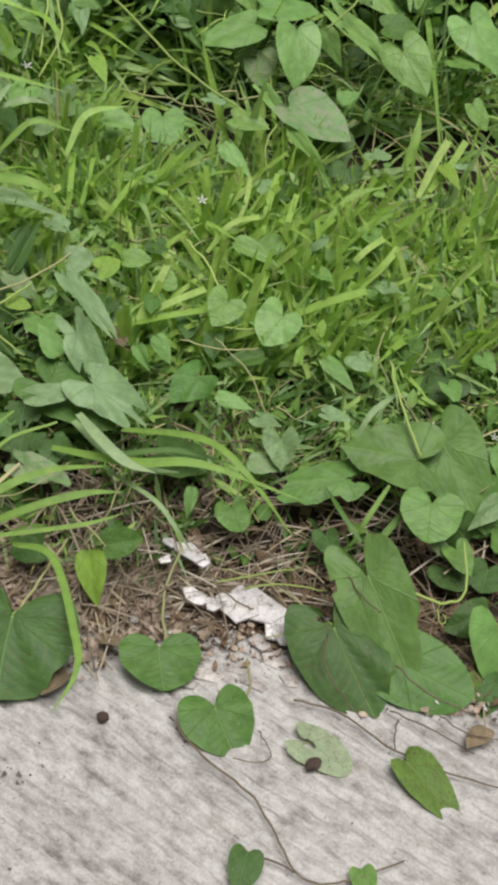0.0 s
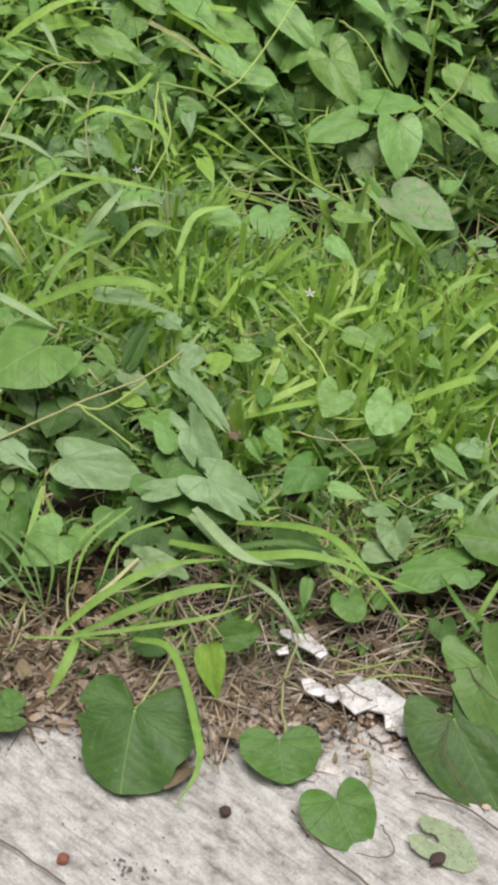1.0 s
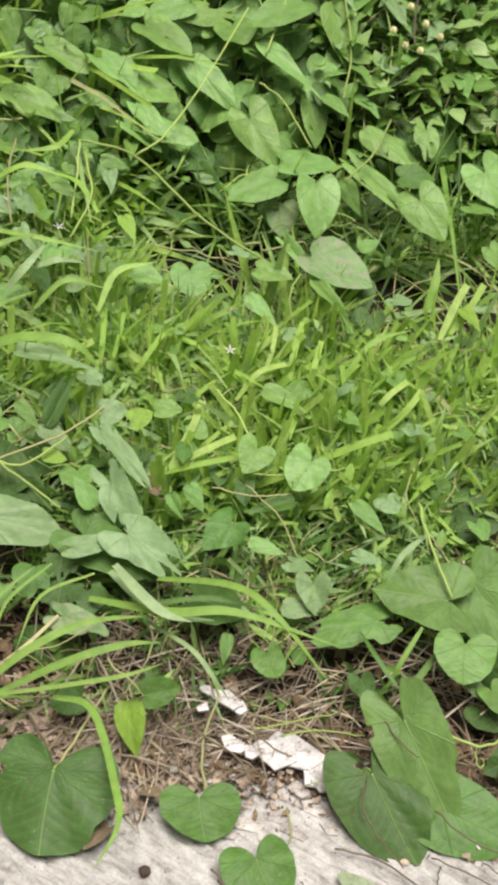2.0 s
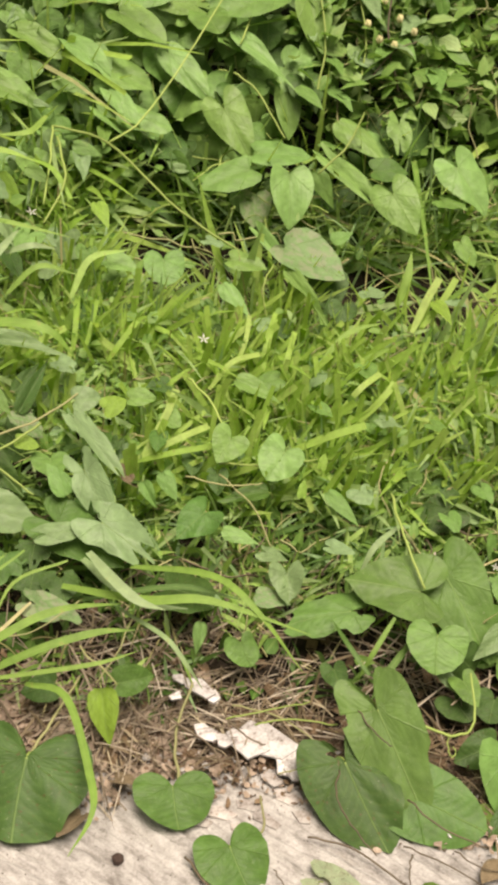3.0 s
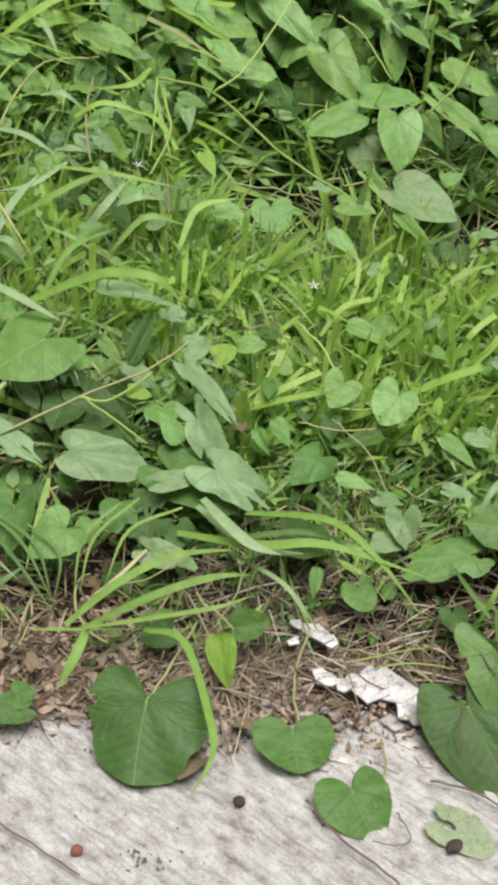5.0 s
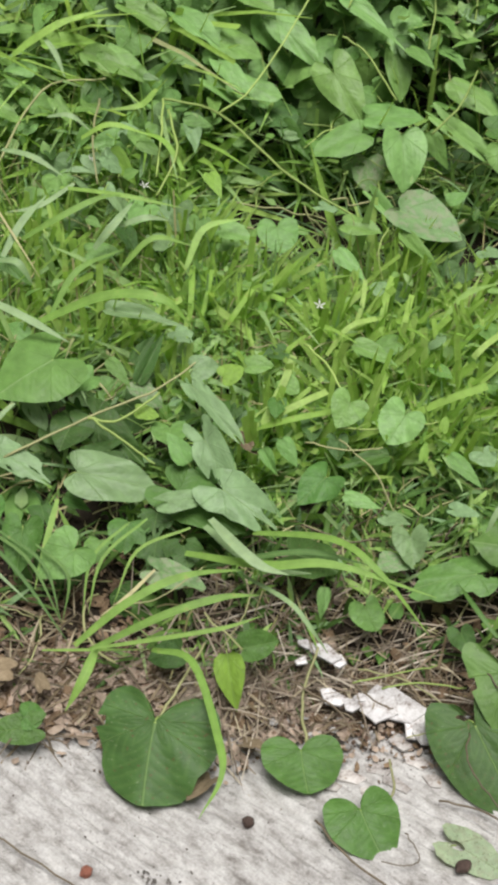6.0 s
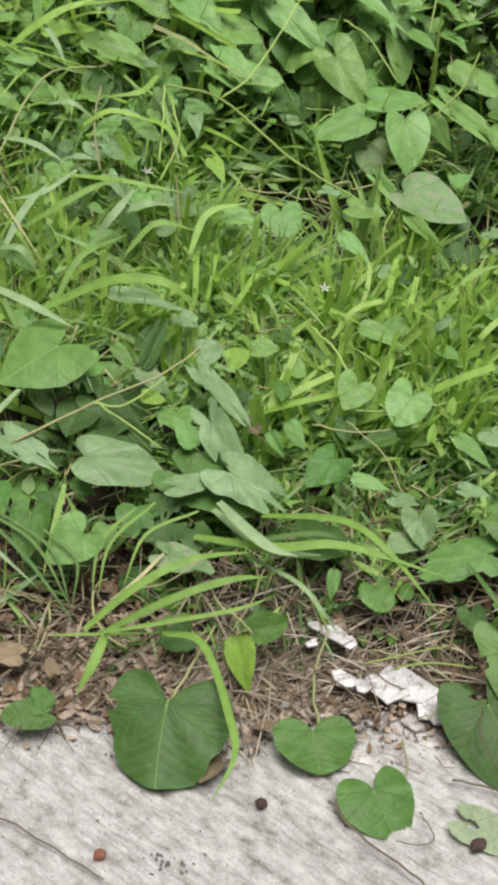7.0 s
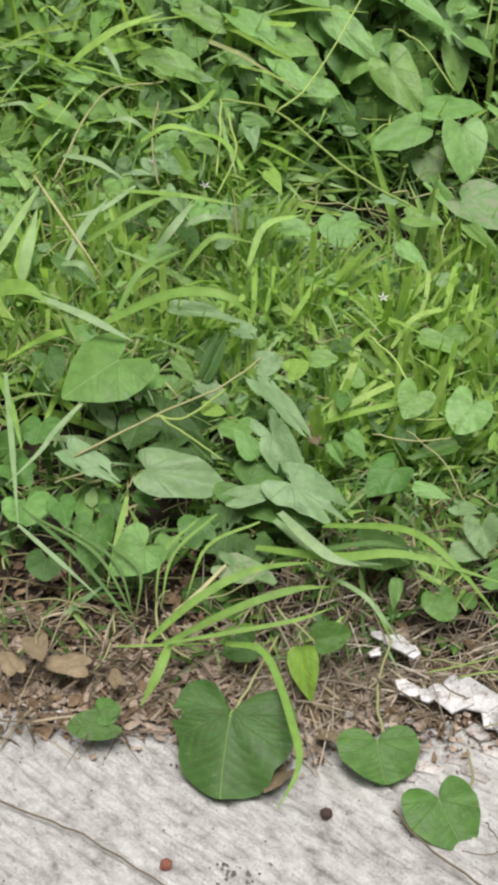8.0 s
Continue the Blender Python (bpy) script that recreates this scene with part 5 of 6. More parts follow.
# ---- grass sward ----
def sward(name, label, count, seed, material, area, reach, width, lean, cut_share, lift=0.0, free=0.0):
    """Blades in small tufts; reach is the share of the plant cover's height that a blade takes."""
    rnd = random.Random(seed)
    verts, faces, uvs = [], [], []
    made = 0
    while made < count:
        cx, cy = area(rnd)
        for _ in range(rnd.randint(3, 8)):
            made += 1
            x, y = cx + rnd.gauss(0, 0.010), cy + rnd.gauss(0, 0.010)
            if hollow(x, y) and rnd.random() < 0.85:
                continue
            z = (surface(x, y) if free else soil_height(x, y)) + lift * rnd.random()
            ln = (max(0.07, 1.15 * (canopy(y) - z)) * (1 - free) + free * 0.1) * rnd.uniform(*reach)
            heading = rnd.uniform(0, 2 * math.pi)
            slope = abs(rnd.gauss(*lean))
            d = Vector((math.cos(heading) * math.sin(slope), math.sin(heading) * math.sin(slope) - 0.15, abs(math.cos(slope)))).normalized()
            bend = rnd.uniform(0.0, 0.9) * ln
            path = []
            for i in range(6):
                t = i / 5
                path.append(Vector((x, y, z)) + d * (ln * t) + Vector((d.x, d.y, -0.8)) * (bend * t * t * 0.7))
            v, fc, uv = blade_arrays(path, rnd.uniform(*width), rnd.random() < cut_share, rnd.gauss(0, 0.65))
            a = len(verts)
            verts += v
            uvs += uv
            faces += [tuple(k + a for k in q) for q in fc]
    ob = link_mesh(name, verts, faces, material, uvs=uvs)
    return tagged(ob, label, "grass", kind="stuff")


def bank(rnd):
    while True:
        x, y = rnd.uniform(-0.75, 0.8), rnd.uniform(0.14, 1.08)
        keep = float(np.interp(y + (0.08 if x < -0.1 else 0.0), [0.18, 0.30, 0.42], [0.06, 0.35, 1.0])) * (0.02 if hollow(x, y) else 1.0) * (0.10 if x < -0.22 and y < 0.56 else 0.40 if x < -0.08 and y < 0.66 else 0.24 if x < -0.02 and y < 0.54 else 1.0)
        if y > 0.95 - 0.25 * max(0.0, min(1.0, (x + 0.05) * 5)):
            keep = 0.25
        if rnd.random() < keep * (0.55 + 0.9 * noise1(x * 7, y * 7, 1.0)):
            return x, y


def low_bank(rnd):
    while True:
        x, y = bank(rnd)
        if y < 0.82:
            return x, y


def mown(rnd):
    while True:
        x, y = rnd.uniform(-0.4, 0.7), rnd.uniform(0.42, 0.80)
        if noise1(x * 9, y * 9, 4.0) > -0.05 and not hollow(x, y) and rnd.random() < (1.0 if x > -0.12 else 0.35):
            return x, y


def wings(rnd):
    """The same bank further along the road, to both sides."""
    x = rnd.choice((-1, 1)) * (0.72 + abs(rnd.gauss(0, 2.4)))
    return x, 0.1 + abs(rnd.gauss(0, 1.1)) - 0.27 * x


def behind(rnd):
    """The far side of the thicket, higher up the bank."""
    return rnd.gauss(0.0, 0.9), 1.7 + abs(rnd.gauss(0, 0.6))


def foot(rnd):
    return rnd.uniform(-0.65, 0.7), min(0.45, 0.02 + abs(rnd.gauss(0, 0.14)))


def litter_core(rnd):
    while True:
        x, y = rnd.uniform(-0.16, 0.45), rnd.uniform(-0.03, 0.27)
        if y > road_edge(x) - 0.03 and noise1(x * 10, y * 10, 41.0) > -0.1 and not (0.06 < x < 0.19 and y < 0.075) and not (x > 0.17 and y < 0.12):
            return x, y


def edge_strip(rnd):
    x = rnd.uniform(-0.6, 0.65)
    return x, road_edge(x) + rnd.gauss(0.04, 0.024)


def rear(rnd):
    while True:
        x, y = rnd.uniform(-0.8, 0.9), rnd.uniform(0.92, 1.8)
        if not hollow(x, y) or rnd.random() < 0.05:
            return x, y


def rear_left(rnd):
    while True:
        x, y = rnd.uniform(-0.8, 0.9), rnd.uniform(0.80, 1.5)
        if (x < 0.0 - 0.45 * (y - 0.9) or rnd.random() < 0.03) and not hollow(x, y):
            return x, y


def understorey(rnd):
    """The shaded strip between the grass and the litter."""
    while True:
        x, y = rnd.uniform(-0.62, 0.66), rnd.uniform(0.13, 0.46)
        if x < -0.16 and y < 0.30:
            continue
        if y < 0.23 and rnd.random() < 0.65:
            continue
        if 0.02 < x < 0.20 and 0.19 < y < 0.31 and rnd.random() < 0.8:
            continue
        if noise1(x * 11, y * 11, 33.0) > -0.3 and (not hollow(x, y) or rnd.random() < 0.25):
            return x, y


def cut_tufts(name, label, count, seed, area, rise, width):
    """Fans of short upright blades, trimmed square, standing clear of the leaves round them."""
    rnd = random.Random(seed)
    verts, faces, uvs = [], [], []
    for _ in range(count):
        cx, cy = area(rnd)
        drift = rnd.gauss(0.10, 0.22)
        for _ in range(rnd.randint(3, 6)):
            x, y = cx + rnd.gauss(0, 0.014), cy + rnd.gauss(0, 0.010)
            foot_z = max(soil_height(x, y), canopy(y) - 0.085)
            ln = canopy(y) + rnd.uniform(*rise) - foot_z
            d = Vector((drift + rnd.gauss(0, 0.30), rnd.gauss(-0.05, 0.25), 1.0)).normalized()
            bend = Vector((d.x, d.y, -0.25)) * (rnd.uniform(0.0, 0.45) * ln)
            path = [Vector((x, y, foot_z)) + d * (ln * i / 4) + bend * (i / 4) ** 2 for i in range(5)]
            v, fc, uv = blade_arrays(path, rnd.uniform(*width), rnd.random() < 0.35, rnd.gauss(0, 0.3))
            a = len(verts)
            verts += v
            uvs += uv
            faces += [tuple(k + a for k in q) for q in fc]
    ob = link_mesh(name, verts, faces, BLADE_COLOURS["c"], uvs=uvs)
    return tagged(ob, label, "grass", kind="stuff")


def bank_middle(rnd):
    while True:
        x, y = rnd.uniform(-0.5, 0.62), rnd.uniform(0.40, 0.86)
        if noise1(x * 8, y * 8, 61.0) > -0.15 and rnd.random() < (1.0 if x > -0.08 and y < 0.72 else 0.35) and not (x < -0.05 and y < 0.52) and not hollow(x, y):
            return x, y


cut_tufts("mown_grass", "mown lime-green grass tufts with squared tips", 190, 72, bank_middle, (0.0, 0.065), (0.0045, 0.0115))
# shade under the vines is put into the dull green of these blades
sward("shade_grass", "grass under the vines, shade put into its dull green", 1500, 19, BLADE_COLOURS["d"], understorey, (0.5, 1.15), (0.003, 0.009), (0.7, 0.45), 0.1)
sward("shade_grass", "thin green stems standing between the leaves", 350, 20, GRASS, understorey, (0.5, 1.1), (0.0025, 0.006), (0.6, 0.4), 0.2)
sward("dry_stems", "tan dry stems standing in the shade", 900, 24, BLADE_COLOURS["s"], understorey, (0.3, 0.95), (0.0012, 0.003), (0.9, 0.4), 0.6)
sward("grass", "dense mixed green grass covering the bank", 8200, 11, GRASS, bank, (0.6, 1.35), (0.0022, 0.008), (0.7, 0.45), 0.12, 0.03)
sward("mown_grass", "mown yellow-green grass with squared tips", 500, 12, BLADE_COLOURS["c"], mown, (0.9, 1.4), (0.004, 0.011), (0.45, 0.3), 0.3)
sward("broad_grass", "broad arching pale green grass blades on the bank", 500, 17, BLADE_COLOURS["w"], low_bank, (1.0, 1.8), (0.008, 0.016), (0.8, 0.4), 0.0)
sward("tall_grass", "tall pale grass mixed into the vine thicket", 1000, 18, BLADE_COLOURS["w"], rear_left, (0.6, 1.1), (0.009, 0.018), (0.8, 0.4), 0.0)
sward("tall_grass", "tall lime-green grass behind the mown strip", 900, 73, BLADE_COLOURS["c"], rear_left, (0.75, 1.2), (0.006, 0.014), (0.6, 0.4), 0.1)
sward("tall_grass", "tall grass mixed into the vine thicket", 1400, 15, GRASS, rear_left, (0.55, 1.05), (0.006, 0.015), (0.7, 0.4), 0.05)
sward("straw_litter", "dry straw and dead grass litter on soil", 800, 13, STRAW, foot, (0.1, 0.75), (0.0008, 0.0036), (1.35, 0.35), 0.6, 0.03, 1.0)
sward("straw_litter", "short dry stems scattered along the concrete edge", 1300, 14, STRAW, edge_strip, (0.05, 0.4), (0.0006, 0.0022), (1.5, 0.12), 0.8, 0.015, 1.0)
sward("dry_stems", "pale dry stems strewn over the dark litter", 660, 71, PALE_STRAW, litter_core, (0.25, 1.0), (0.0007, 0.0026), (1.35, 0.25), 0.7, 0.03, 1.0)
sward("roadside_grass", "low roadside grass continuing along the bank", 14000, 16, GRASS, wings, (1.0, 2.6), (0.009, 0.020), (0.7, 0.45), 0.05, 0.03, 1.0)


sward("roadside_grass", "rough grass higher up the bank behind the vines", 2600, 74, GRASS, behind, (1.2, 2.8), (0.009, 0.020), (0.7, 0.45), 0.05, 0.03, 1.0)


def undergrowth(name, label, count, seed, area, low, high, small, large, material):
    """Many small pointed leaves at all heights under the larger ones."""
    rnd = random.Random(seed)
    verts, faces, uvs = [], [], []
    for _ in range(count):
        x, y = area(rnd)
        z = max(soil_height(x, y) + 0.01, canopy(y) + rnd.uniform(low, high))
        s = rnd.uniform(small, large)
        m = pose(x, y, z, rnd.gauss(30, 28), rnd.gauss(0, 28), rnd.uniform(0, 360))
        a = len(verts)
        wide = rnd.uniform(0.24, 0.44)
        shape = ((0, 0, 0), (-wide * 0.8, 0.28, 0.06), (0, 0.3, 0), (wide * 0.8, 0.28, 0.06), (-wide * 0.75, 0.62, 0.03), (0, 0.65, -0.04), (wide * 0.75, 0.62, 0.03), (0, 1.05, -0.16))
        verts += [m @ (Vector(p) * s) for p in shape]
        uvs += [(0.5 + p[0], p[1]) for p in shape]
        faces += [tuple(k + a for k in q) for q in ((0, 2, 1), (0, 3, 2), (1, 2, 5, 4), (2, 3, 6, 5), (4, 5, 7), (5, 6, 7))]
    ob = link_mesh(name, verts, faces, material, uvs=uvs)
    return tagged(ob, label, "weeds", kind="stuff")


# leafy backing whose dark colour stands for shade deep in the thicket
undergrowth("undergrowth", "small-leaved weeds filling the vine thicket", 4600, 31, rear, -0.30, -0.12, 0.02, 0.05, SMALL_LEAF)
undergrowth("weeds", "small-leaved weeds among the bank grass", 900, 32, bank, -0.09, -0.02, 0.012, 0.03, SMALL_LEAF)
undergrowth("shade_weeds", "low weeds under the broad leaves, shade in their dark colour", 700, 33, understorey, -0.09, -0.03, 0.012, 0.032, SMALL_LEAF)


def weed_patch(rnd):
    while True:
        x, y = rnd.uniform(0.2, 0.75), rnd.uniform(1.08, 1.6)
        if weedy(x, y) or rnd.random() < 0.12:
            return x, y


undergrowth("weed_leaves", "small pale pointed leaves of the weed bush", 1500, 34, weed_patch, -0.10, 0.035, 0.022, 0.055, WEED_LEAF)
undergrowth("weed_leaves", "small green pointed leaves of the weed bush", 1300, 35, weed_patch, -0.14, 0.02, 0.018, 0.045, SMALL_LEAF)
undergrowth("ground_leaves", "little bright leaves mixed through the grass", 450, 36, bank, -0.03, 0.012, 0.012, 0.030, WEED_LEAF)


# ---- litter on the road edge ----
def flake_mesh(name, sx, sy, seed, material):
    """A flat broken flake with an angular outline and an uneven face."""
    rnd = random.Random(seed)
    corners = [Vector((math.cos(a) * sx * rnd.uniform(0.98, 1.25), math.sin(a) * sy * rnd.uniform(0.98, 1.25))) for a in [2 * math.pi * (k + rnd.uniform(-0.3, 0.3)) / 5 + 0.4 for k in range(5)]]
    outline = []
    for k, c in enumerate(corners):
        d = corners[(k + 1) % 5]
        for t in (0.0, 0.35, 0.7):
            p = c.lerp(d, t)
            outline.append(p * (1 + 0.05 * noise1(p.x * 300 + seed, p.y * 300)))
    verts, faces, n = [], [], len(outline)
    for level, grow in ((-0.0022, 1.0), (0.0008, 1.0), (0.0013, 0.96), (0.0014, 0.5)):
        verts += [(p.x * grow, p.y * grow, level + 0.0011 * noise1(p.x * grow * 70 + seed, p.y * grow * 70)) for p in outline]
    verts.append((0, 0, 0.0014))
    for k in range(n):
        j = (k + 1) % n
        faces += [(r * n + k, r * n + j, (r + 1) * n + j, (r + 1) * n + k) for r in range(3)]
        faces.append((3 * n + k, 3 * n + j, 4 * n))
    faces.append(tuple(range(n))[::-1])
    return link_mesh(name, verts, faces, material, smooth=False)


def chip(x, y, z, sx, sy, turn, lean, seed):
    ob = flake_mesh("plaster_chip", sx, sy, seed, PLASTER)
    ob.matrix_basis = pose(x, y, z, lean, 0, turn)
    return tagged(ob, "broken flake of white limewashed plaster on the soil", "rubble", "plaster chips")


def slab(x, y, z, sx, sy, turn, lean, seed):
    ob = flake_mesh("concrete_chip", sx, sy, seed, PALE_RUBBLE)
    ob.matrix_basis = pose(x, y, z, lean, 0, turn)
    return tagged(ob, "pale broken piece of concrete at the crumbling road edge", "rubble", "concrete chips")


def dry_leaf(x, y, z, size, rx, ry, rz, seed, shape="ovate"):
    me = leaf_mesh("o", shape, seed)
    me.materials.clear()
    me.materials.append(TAN)
    ob = new("dry_leaf", me)
    ob.matrix_basis = pose(x, y, z, rx, ry, rz) @ Matrix.Diagonal((size * 0.62, size, size, 1))
    return tagged(ob, "curled brown dead leaf lying at the road edge", "dead leaf", "dead leaves")


chip(0.152, 0.042, 0.024, 0.0330, 0.0250, -22, 8, 1)
chip(0.173, 0.014, 0.019, 0.0200, 0.0190, -20, 8, 3)
chip(0.128, 0.039, 0.024, 0.0238, 0.0203, -40, 14, 4)
chip(0.176, 0.002, 0.020, 0.0100, 0.0150, 20, 10, 6)
chip(0.129, 0.062, 0.026, 0.0100, 0.0095, 10, 14, 7)
chip(0.078, 0.055, 0.024, 0.0200, 0.0105, -20, 14, 8)
chip(0.097, 0.043, 0.024, 0.0130, 0.0080, -25, 14, 9)
chip(0.108, 0.052, 0.026, 0.0080, 0.0065, 0, 14, 10)
chip(0.068, 0.108, 0.047, 0.0225, 0.0100, -38, 14, 11)
chip(0.048, 0.121, 0.047, 0.0110, 0.0060, -30, 14, 12)
chip(0.086, 0.096, 0.043, 0.0095, 0.0080, -35, 14, 13)
chip(0.041, 0.098, 0.042, 0.0075, 0.0070, 0, 16, 15)
slab(0.088, -0.043, 0.001, 0.0190, 0.0090, -20, 3, 16)
slab(0.065, -0.054, 0.000, 0.0140, 0.0080, -25, 3, 17)
slab(0.121, -0.034, 0.001, 0.0150, 0.0080, -15, 3, 18)
slab(0.167, -0.023, 0.001, 0.0170, 0.0100, -30, 3, 19)
slab(0.203, -0.036, 0.001, 0.0190, 0.0095, -25, 3, 20)
slab(0.037, -0.047, 0.000, 0.0110, 0.0065, -30, 3, 21)
slab(0.182, -0.052, 0.001, 0.0150, 0.0080, -10, 3, 22)
slab(0.140, -0.055, 0.001, 0.0170, 0.0090, -35, 4, 25)
slab(0.110, -0.066, 0.000, 0.0130, 0.0070, -20, 3, 26)
slab(0.152, 0.000, 0.005, 0.0150, 0.0085, -35, 5, 27)
slab(0.240, -0.050, 0.001, 0.0180, 0.0090, -30, 4, 28)
slab(0.215, -0.012, 0.003, 0.0140, 0.0075, -20, 5, 29)
slab(-0.019, -0.008, 0.007, 0.0190, 0.0045, -30, 6, 23)
slab(-0.047, -0.003, 0.007, 0.0170, 0.0045, -35, 6, 24)
lump("animal_pellet", -0.026, -0.107, 0.004, 0.0075, 0.0065, 0.006, 20, PELLET, 3, "dark brown dried pellet lying on concrete", "pellet")
lump("brick_pebble", -0.196, -0.168, 0.004, 0.007, 0.0065, 0.006, 50, BRICK_RED, 8, "small rounded red brick pebble on concrete", "pebble")
lump("crust_clod", -0.122, -0.170, -0.000, 0.0015, 0.0012, 0.0010, 34, MOSS, 0, "crumb of black dried crust on concrete", "crust", "crust crumbs")
lump("crust_clod", -0.124, -0.177, -0.000, 0.0021, 0.0018, 0.0011, 75, MOSS, 1, "crumb of black dried crust on concrete", "crust", "crust crumbs")
lump("crust_clod", -0.099, -0.170, -0.000, 0.0024, 0.0010, 0.0008, 169, MOSS, 2, "crumb of black dried crust on concrete", "crust", "crust crumbs")
lump("crust_clod", -0.127, -0.180, -0.000, 0.0012, 0.0019, 0.0007, 10, MOSS, 3, "crumb of black dried crust on concrete", "crust", "crust crumbs")
lump("crust_clod", -0.142, -0.166, -0.000, 0.0012, 0.0014, 0.0011, 20, MOSS, 4, "crumb of black dried crust on concrete", "crust", "crust crumbs")
lump("crust_clod", -0.098, -0.179, -0.000, 0.0015, 0.0011, 0.0010, 168, MOSS, 5, "crumb of black dried crust on concrete", "crust", "crust crumbs")
lump("crust_clod", -0.136, -0.166, -0.000, 0.0027, 0.0016, 0.0009, 83, MOSS, 6, "crumb of black dried crust on concrete", "crust", "crust crumbs")
lump("crust_clod", -0.125, -0.177, -0.000, 0.0029, 0.0018, 0.0010, 77, MOSS, 7, "crumb of black dried crust on concrete", "crust", "crust crumbs")
lump("crust_clod", -0.132, -0.185, -0.000, 0.0025, 0.0021, 0.0010, 131, MOSS, 8, "crumb of black dried crust on concrete", "crust", "crust crumbs")
lump("crust_clod", -0.150, -0.170, -0.000, 0.0024, 0.0010, 0.0010, 105, MOSS, 9, "crumb of black dried crust on concrete", "crust", "crust crumbs")
lump("crust_clod", -0.132, -0.179, -0.000, 0.0011, 0.0020, 0.0011, 141, MOSS, 10, "crumb of black dried crust on concrete", "crust", "crust crumbs")
lump("crust_clod", -0.111, -0.188, -0.000, 0.0017, 0.0012, 0.0013, 78, MOSS, 11, "crumb of black dried crust on concrete", "crust", "crust crumbs")
lump("crust_clod", -0.110, -0.190, -0.000, 0.0025, 0.0010, 0.0008, 172, MOSS, 12, "crumb of black dried crust on concrete", "crust", "crust crumbs")
lump("crust_clod", -0.124, -0.179, -0.000, 0.0019, 0.0021, 0.0007, 66, MOSS, 13, "crumb of black dried crust on concrete", "crust", "crust crumbs")
lump("crust_clod", -0.099, -0.170, -0.000, 0.0025, 0.0021, 0.0007, 162, MOSS, 0, "crumb of black dried crust on concrete", "crust", "crust crumbs")
lump("crust_clod", -0.105, -0.188, -0.000, 0.0022, 0.0016, 0.0007, 121, MOSS, 1, "crumb of black dried crust on concrete", "crust", "crust crumbs")
lump("crust_clod", -0.110, -0.176, -0.000, 0.0010, 0.0023, 0.0007, 30, MOSS, 2, "crumb of black dried crust on concrete", "crust", "crust crumbs")
lump("crust_clod", -0.086, -0.168, -0.000, 0.0027, 0.0011, 0.0010, 108, MOSS, 3, "crumb of black dried crust on concrete", "crust", "crust crumbs")
lump("crust_clod", -0.126, -0.161, -0.000, 0.0013, 0.0023, 0.0007, 171, MOSS, 4, "crumb of black dried crust on concrete", "crust", "crust crumbs")
lump("crust_clod", -0.141, -0.190, -0.000, 0.0026, 0.0012, 0.0012, 162, MOSS, 5, "crumb of black dried crust on concrete", "crust", "crust crumbs")
lump("crust_clod", -0.118, -0.171, -0.000, 0.0014, 0.0018, 0.0006, 122, MOSS, 6, "crumb of black dried crust on concrete", "crust", "crust crumbs")
lump("crust_clod", -0.132, -0.167, -0.000, 0.0029, 0.0012, 0.0006, 138, MOSS, 7, "crumb of black dried crust on concrete", "crust", "crust crumbs")
lump("crust_clod", -0.111, -0.180, -0.000, 0.0021, 0.0012, 0.0007, 118, MOSS, 8, "crumb of black dried crust on concrete", "crust", "crust crumbs")
lump("crust_clod", -0.131, -0.175, -0.000, 0.0026, 0.0014, 0.0009, 88, MOSS, 9, "crumb of black dried crust on concrete", "crust", "crust crumbs")
lump("crust_clod", -0.130, -0.175, -0.000, 0.0010, 0.0018, 0.0007, 65, MOSS, 10, "crumb of black dried crust on concrete", "crust", "crust crumbs")
lump("crust_clod", -0.110, -0.177, -0.000, 0.0018, 0.0019, 0.0007, 28, MOSS, 11, "crumb of black dried crust on concrete", "crust", "crust crumbs")
lump("crust_clod", -0.108, -0.180, -0.000, 0.0016, 0.0021, 0.0009, 9, MOSS, 12, "crumb of black dried crust on concrete", "crust", "crust crumbs")
lump("crust_clod", -0.137, -0.172, -0.000, 0.0026, 0.0014, 0.0010, 136, MOSS, 13, "crumb of black dried crust on concrete", "crust", "crust crumbs")
lump("crust_clod", -0.132, -0.292, -0.000, 0.0025, 0.0022, 0.0011, 135, MOSS, 0, "crumb of black dried crust on concrete", "crust", "crust crumbs")
lump("crust_clod", -0.109, -0.288, -0.000, 0.0020, 0.0013, 0.0005, 169, MOSS, 1, "crumb of black dried crust on concrete", "crust", "crust crumbs")
lump("crust_clod", -0.118, -0.304, -0.000, 0.0023, 0.0010, 0.0009, 93, MOSS, 2, "crumb of black dried crust on concrete", "crust", "crust crumbs")
lump("crust_clod", -0.108, -0.319, -0.000, 0.0012, 0.0019, 0.0006, 63, MOSS, 3, "crumb of black dried crust on concrete", "crust", "crust crumbs")
lump("crust_clod", -0.127, -0.302, -0.000, 0.0012, 0.0021, 0.0005, 128, MOSS, 4, "crumb of black dried crust on concrete", "crust", "crust crumbs")
lump("crust_clod", -0.128, -0.297, -0.000, 0.0021, 0.0012, 0.0012, 71, MOSS, 5, "crumb of black dried crust on concrete", "crust", "crust crumbs")
lump("crust_clod", -0.131, -0.303, -0.000, 0.0028, 0.0016, 0.0009, 150, MOSS, 6, "crumb of black dried crust on concrete", "crust", "crust crumbs")
lump("crust_clod", -0.134, -0.302, -0.000, 0.0023, 0.0012, 0.0005, 95, MOSS, 7, "crumb of black dried crust on concrete", "crust", "crust crumbs")
lump("crust_clod", 0.089, -0.145, -0.000, 0.0029, 0.0014, 0.0007, 174, MOSS, 0, "crumb of black dried crust on concrete", "crust", "crust crumbs")
lump("crust_clod", 0.063, -0.136, -0.000, 0.0022, 0.0022, 0.0008, 10, MOSS, 1, "crumb of black dried crust on concrete", "crust", "crust crumbs")
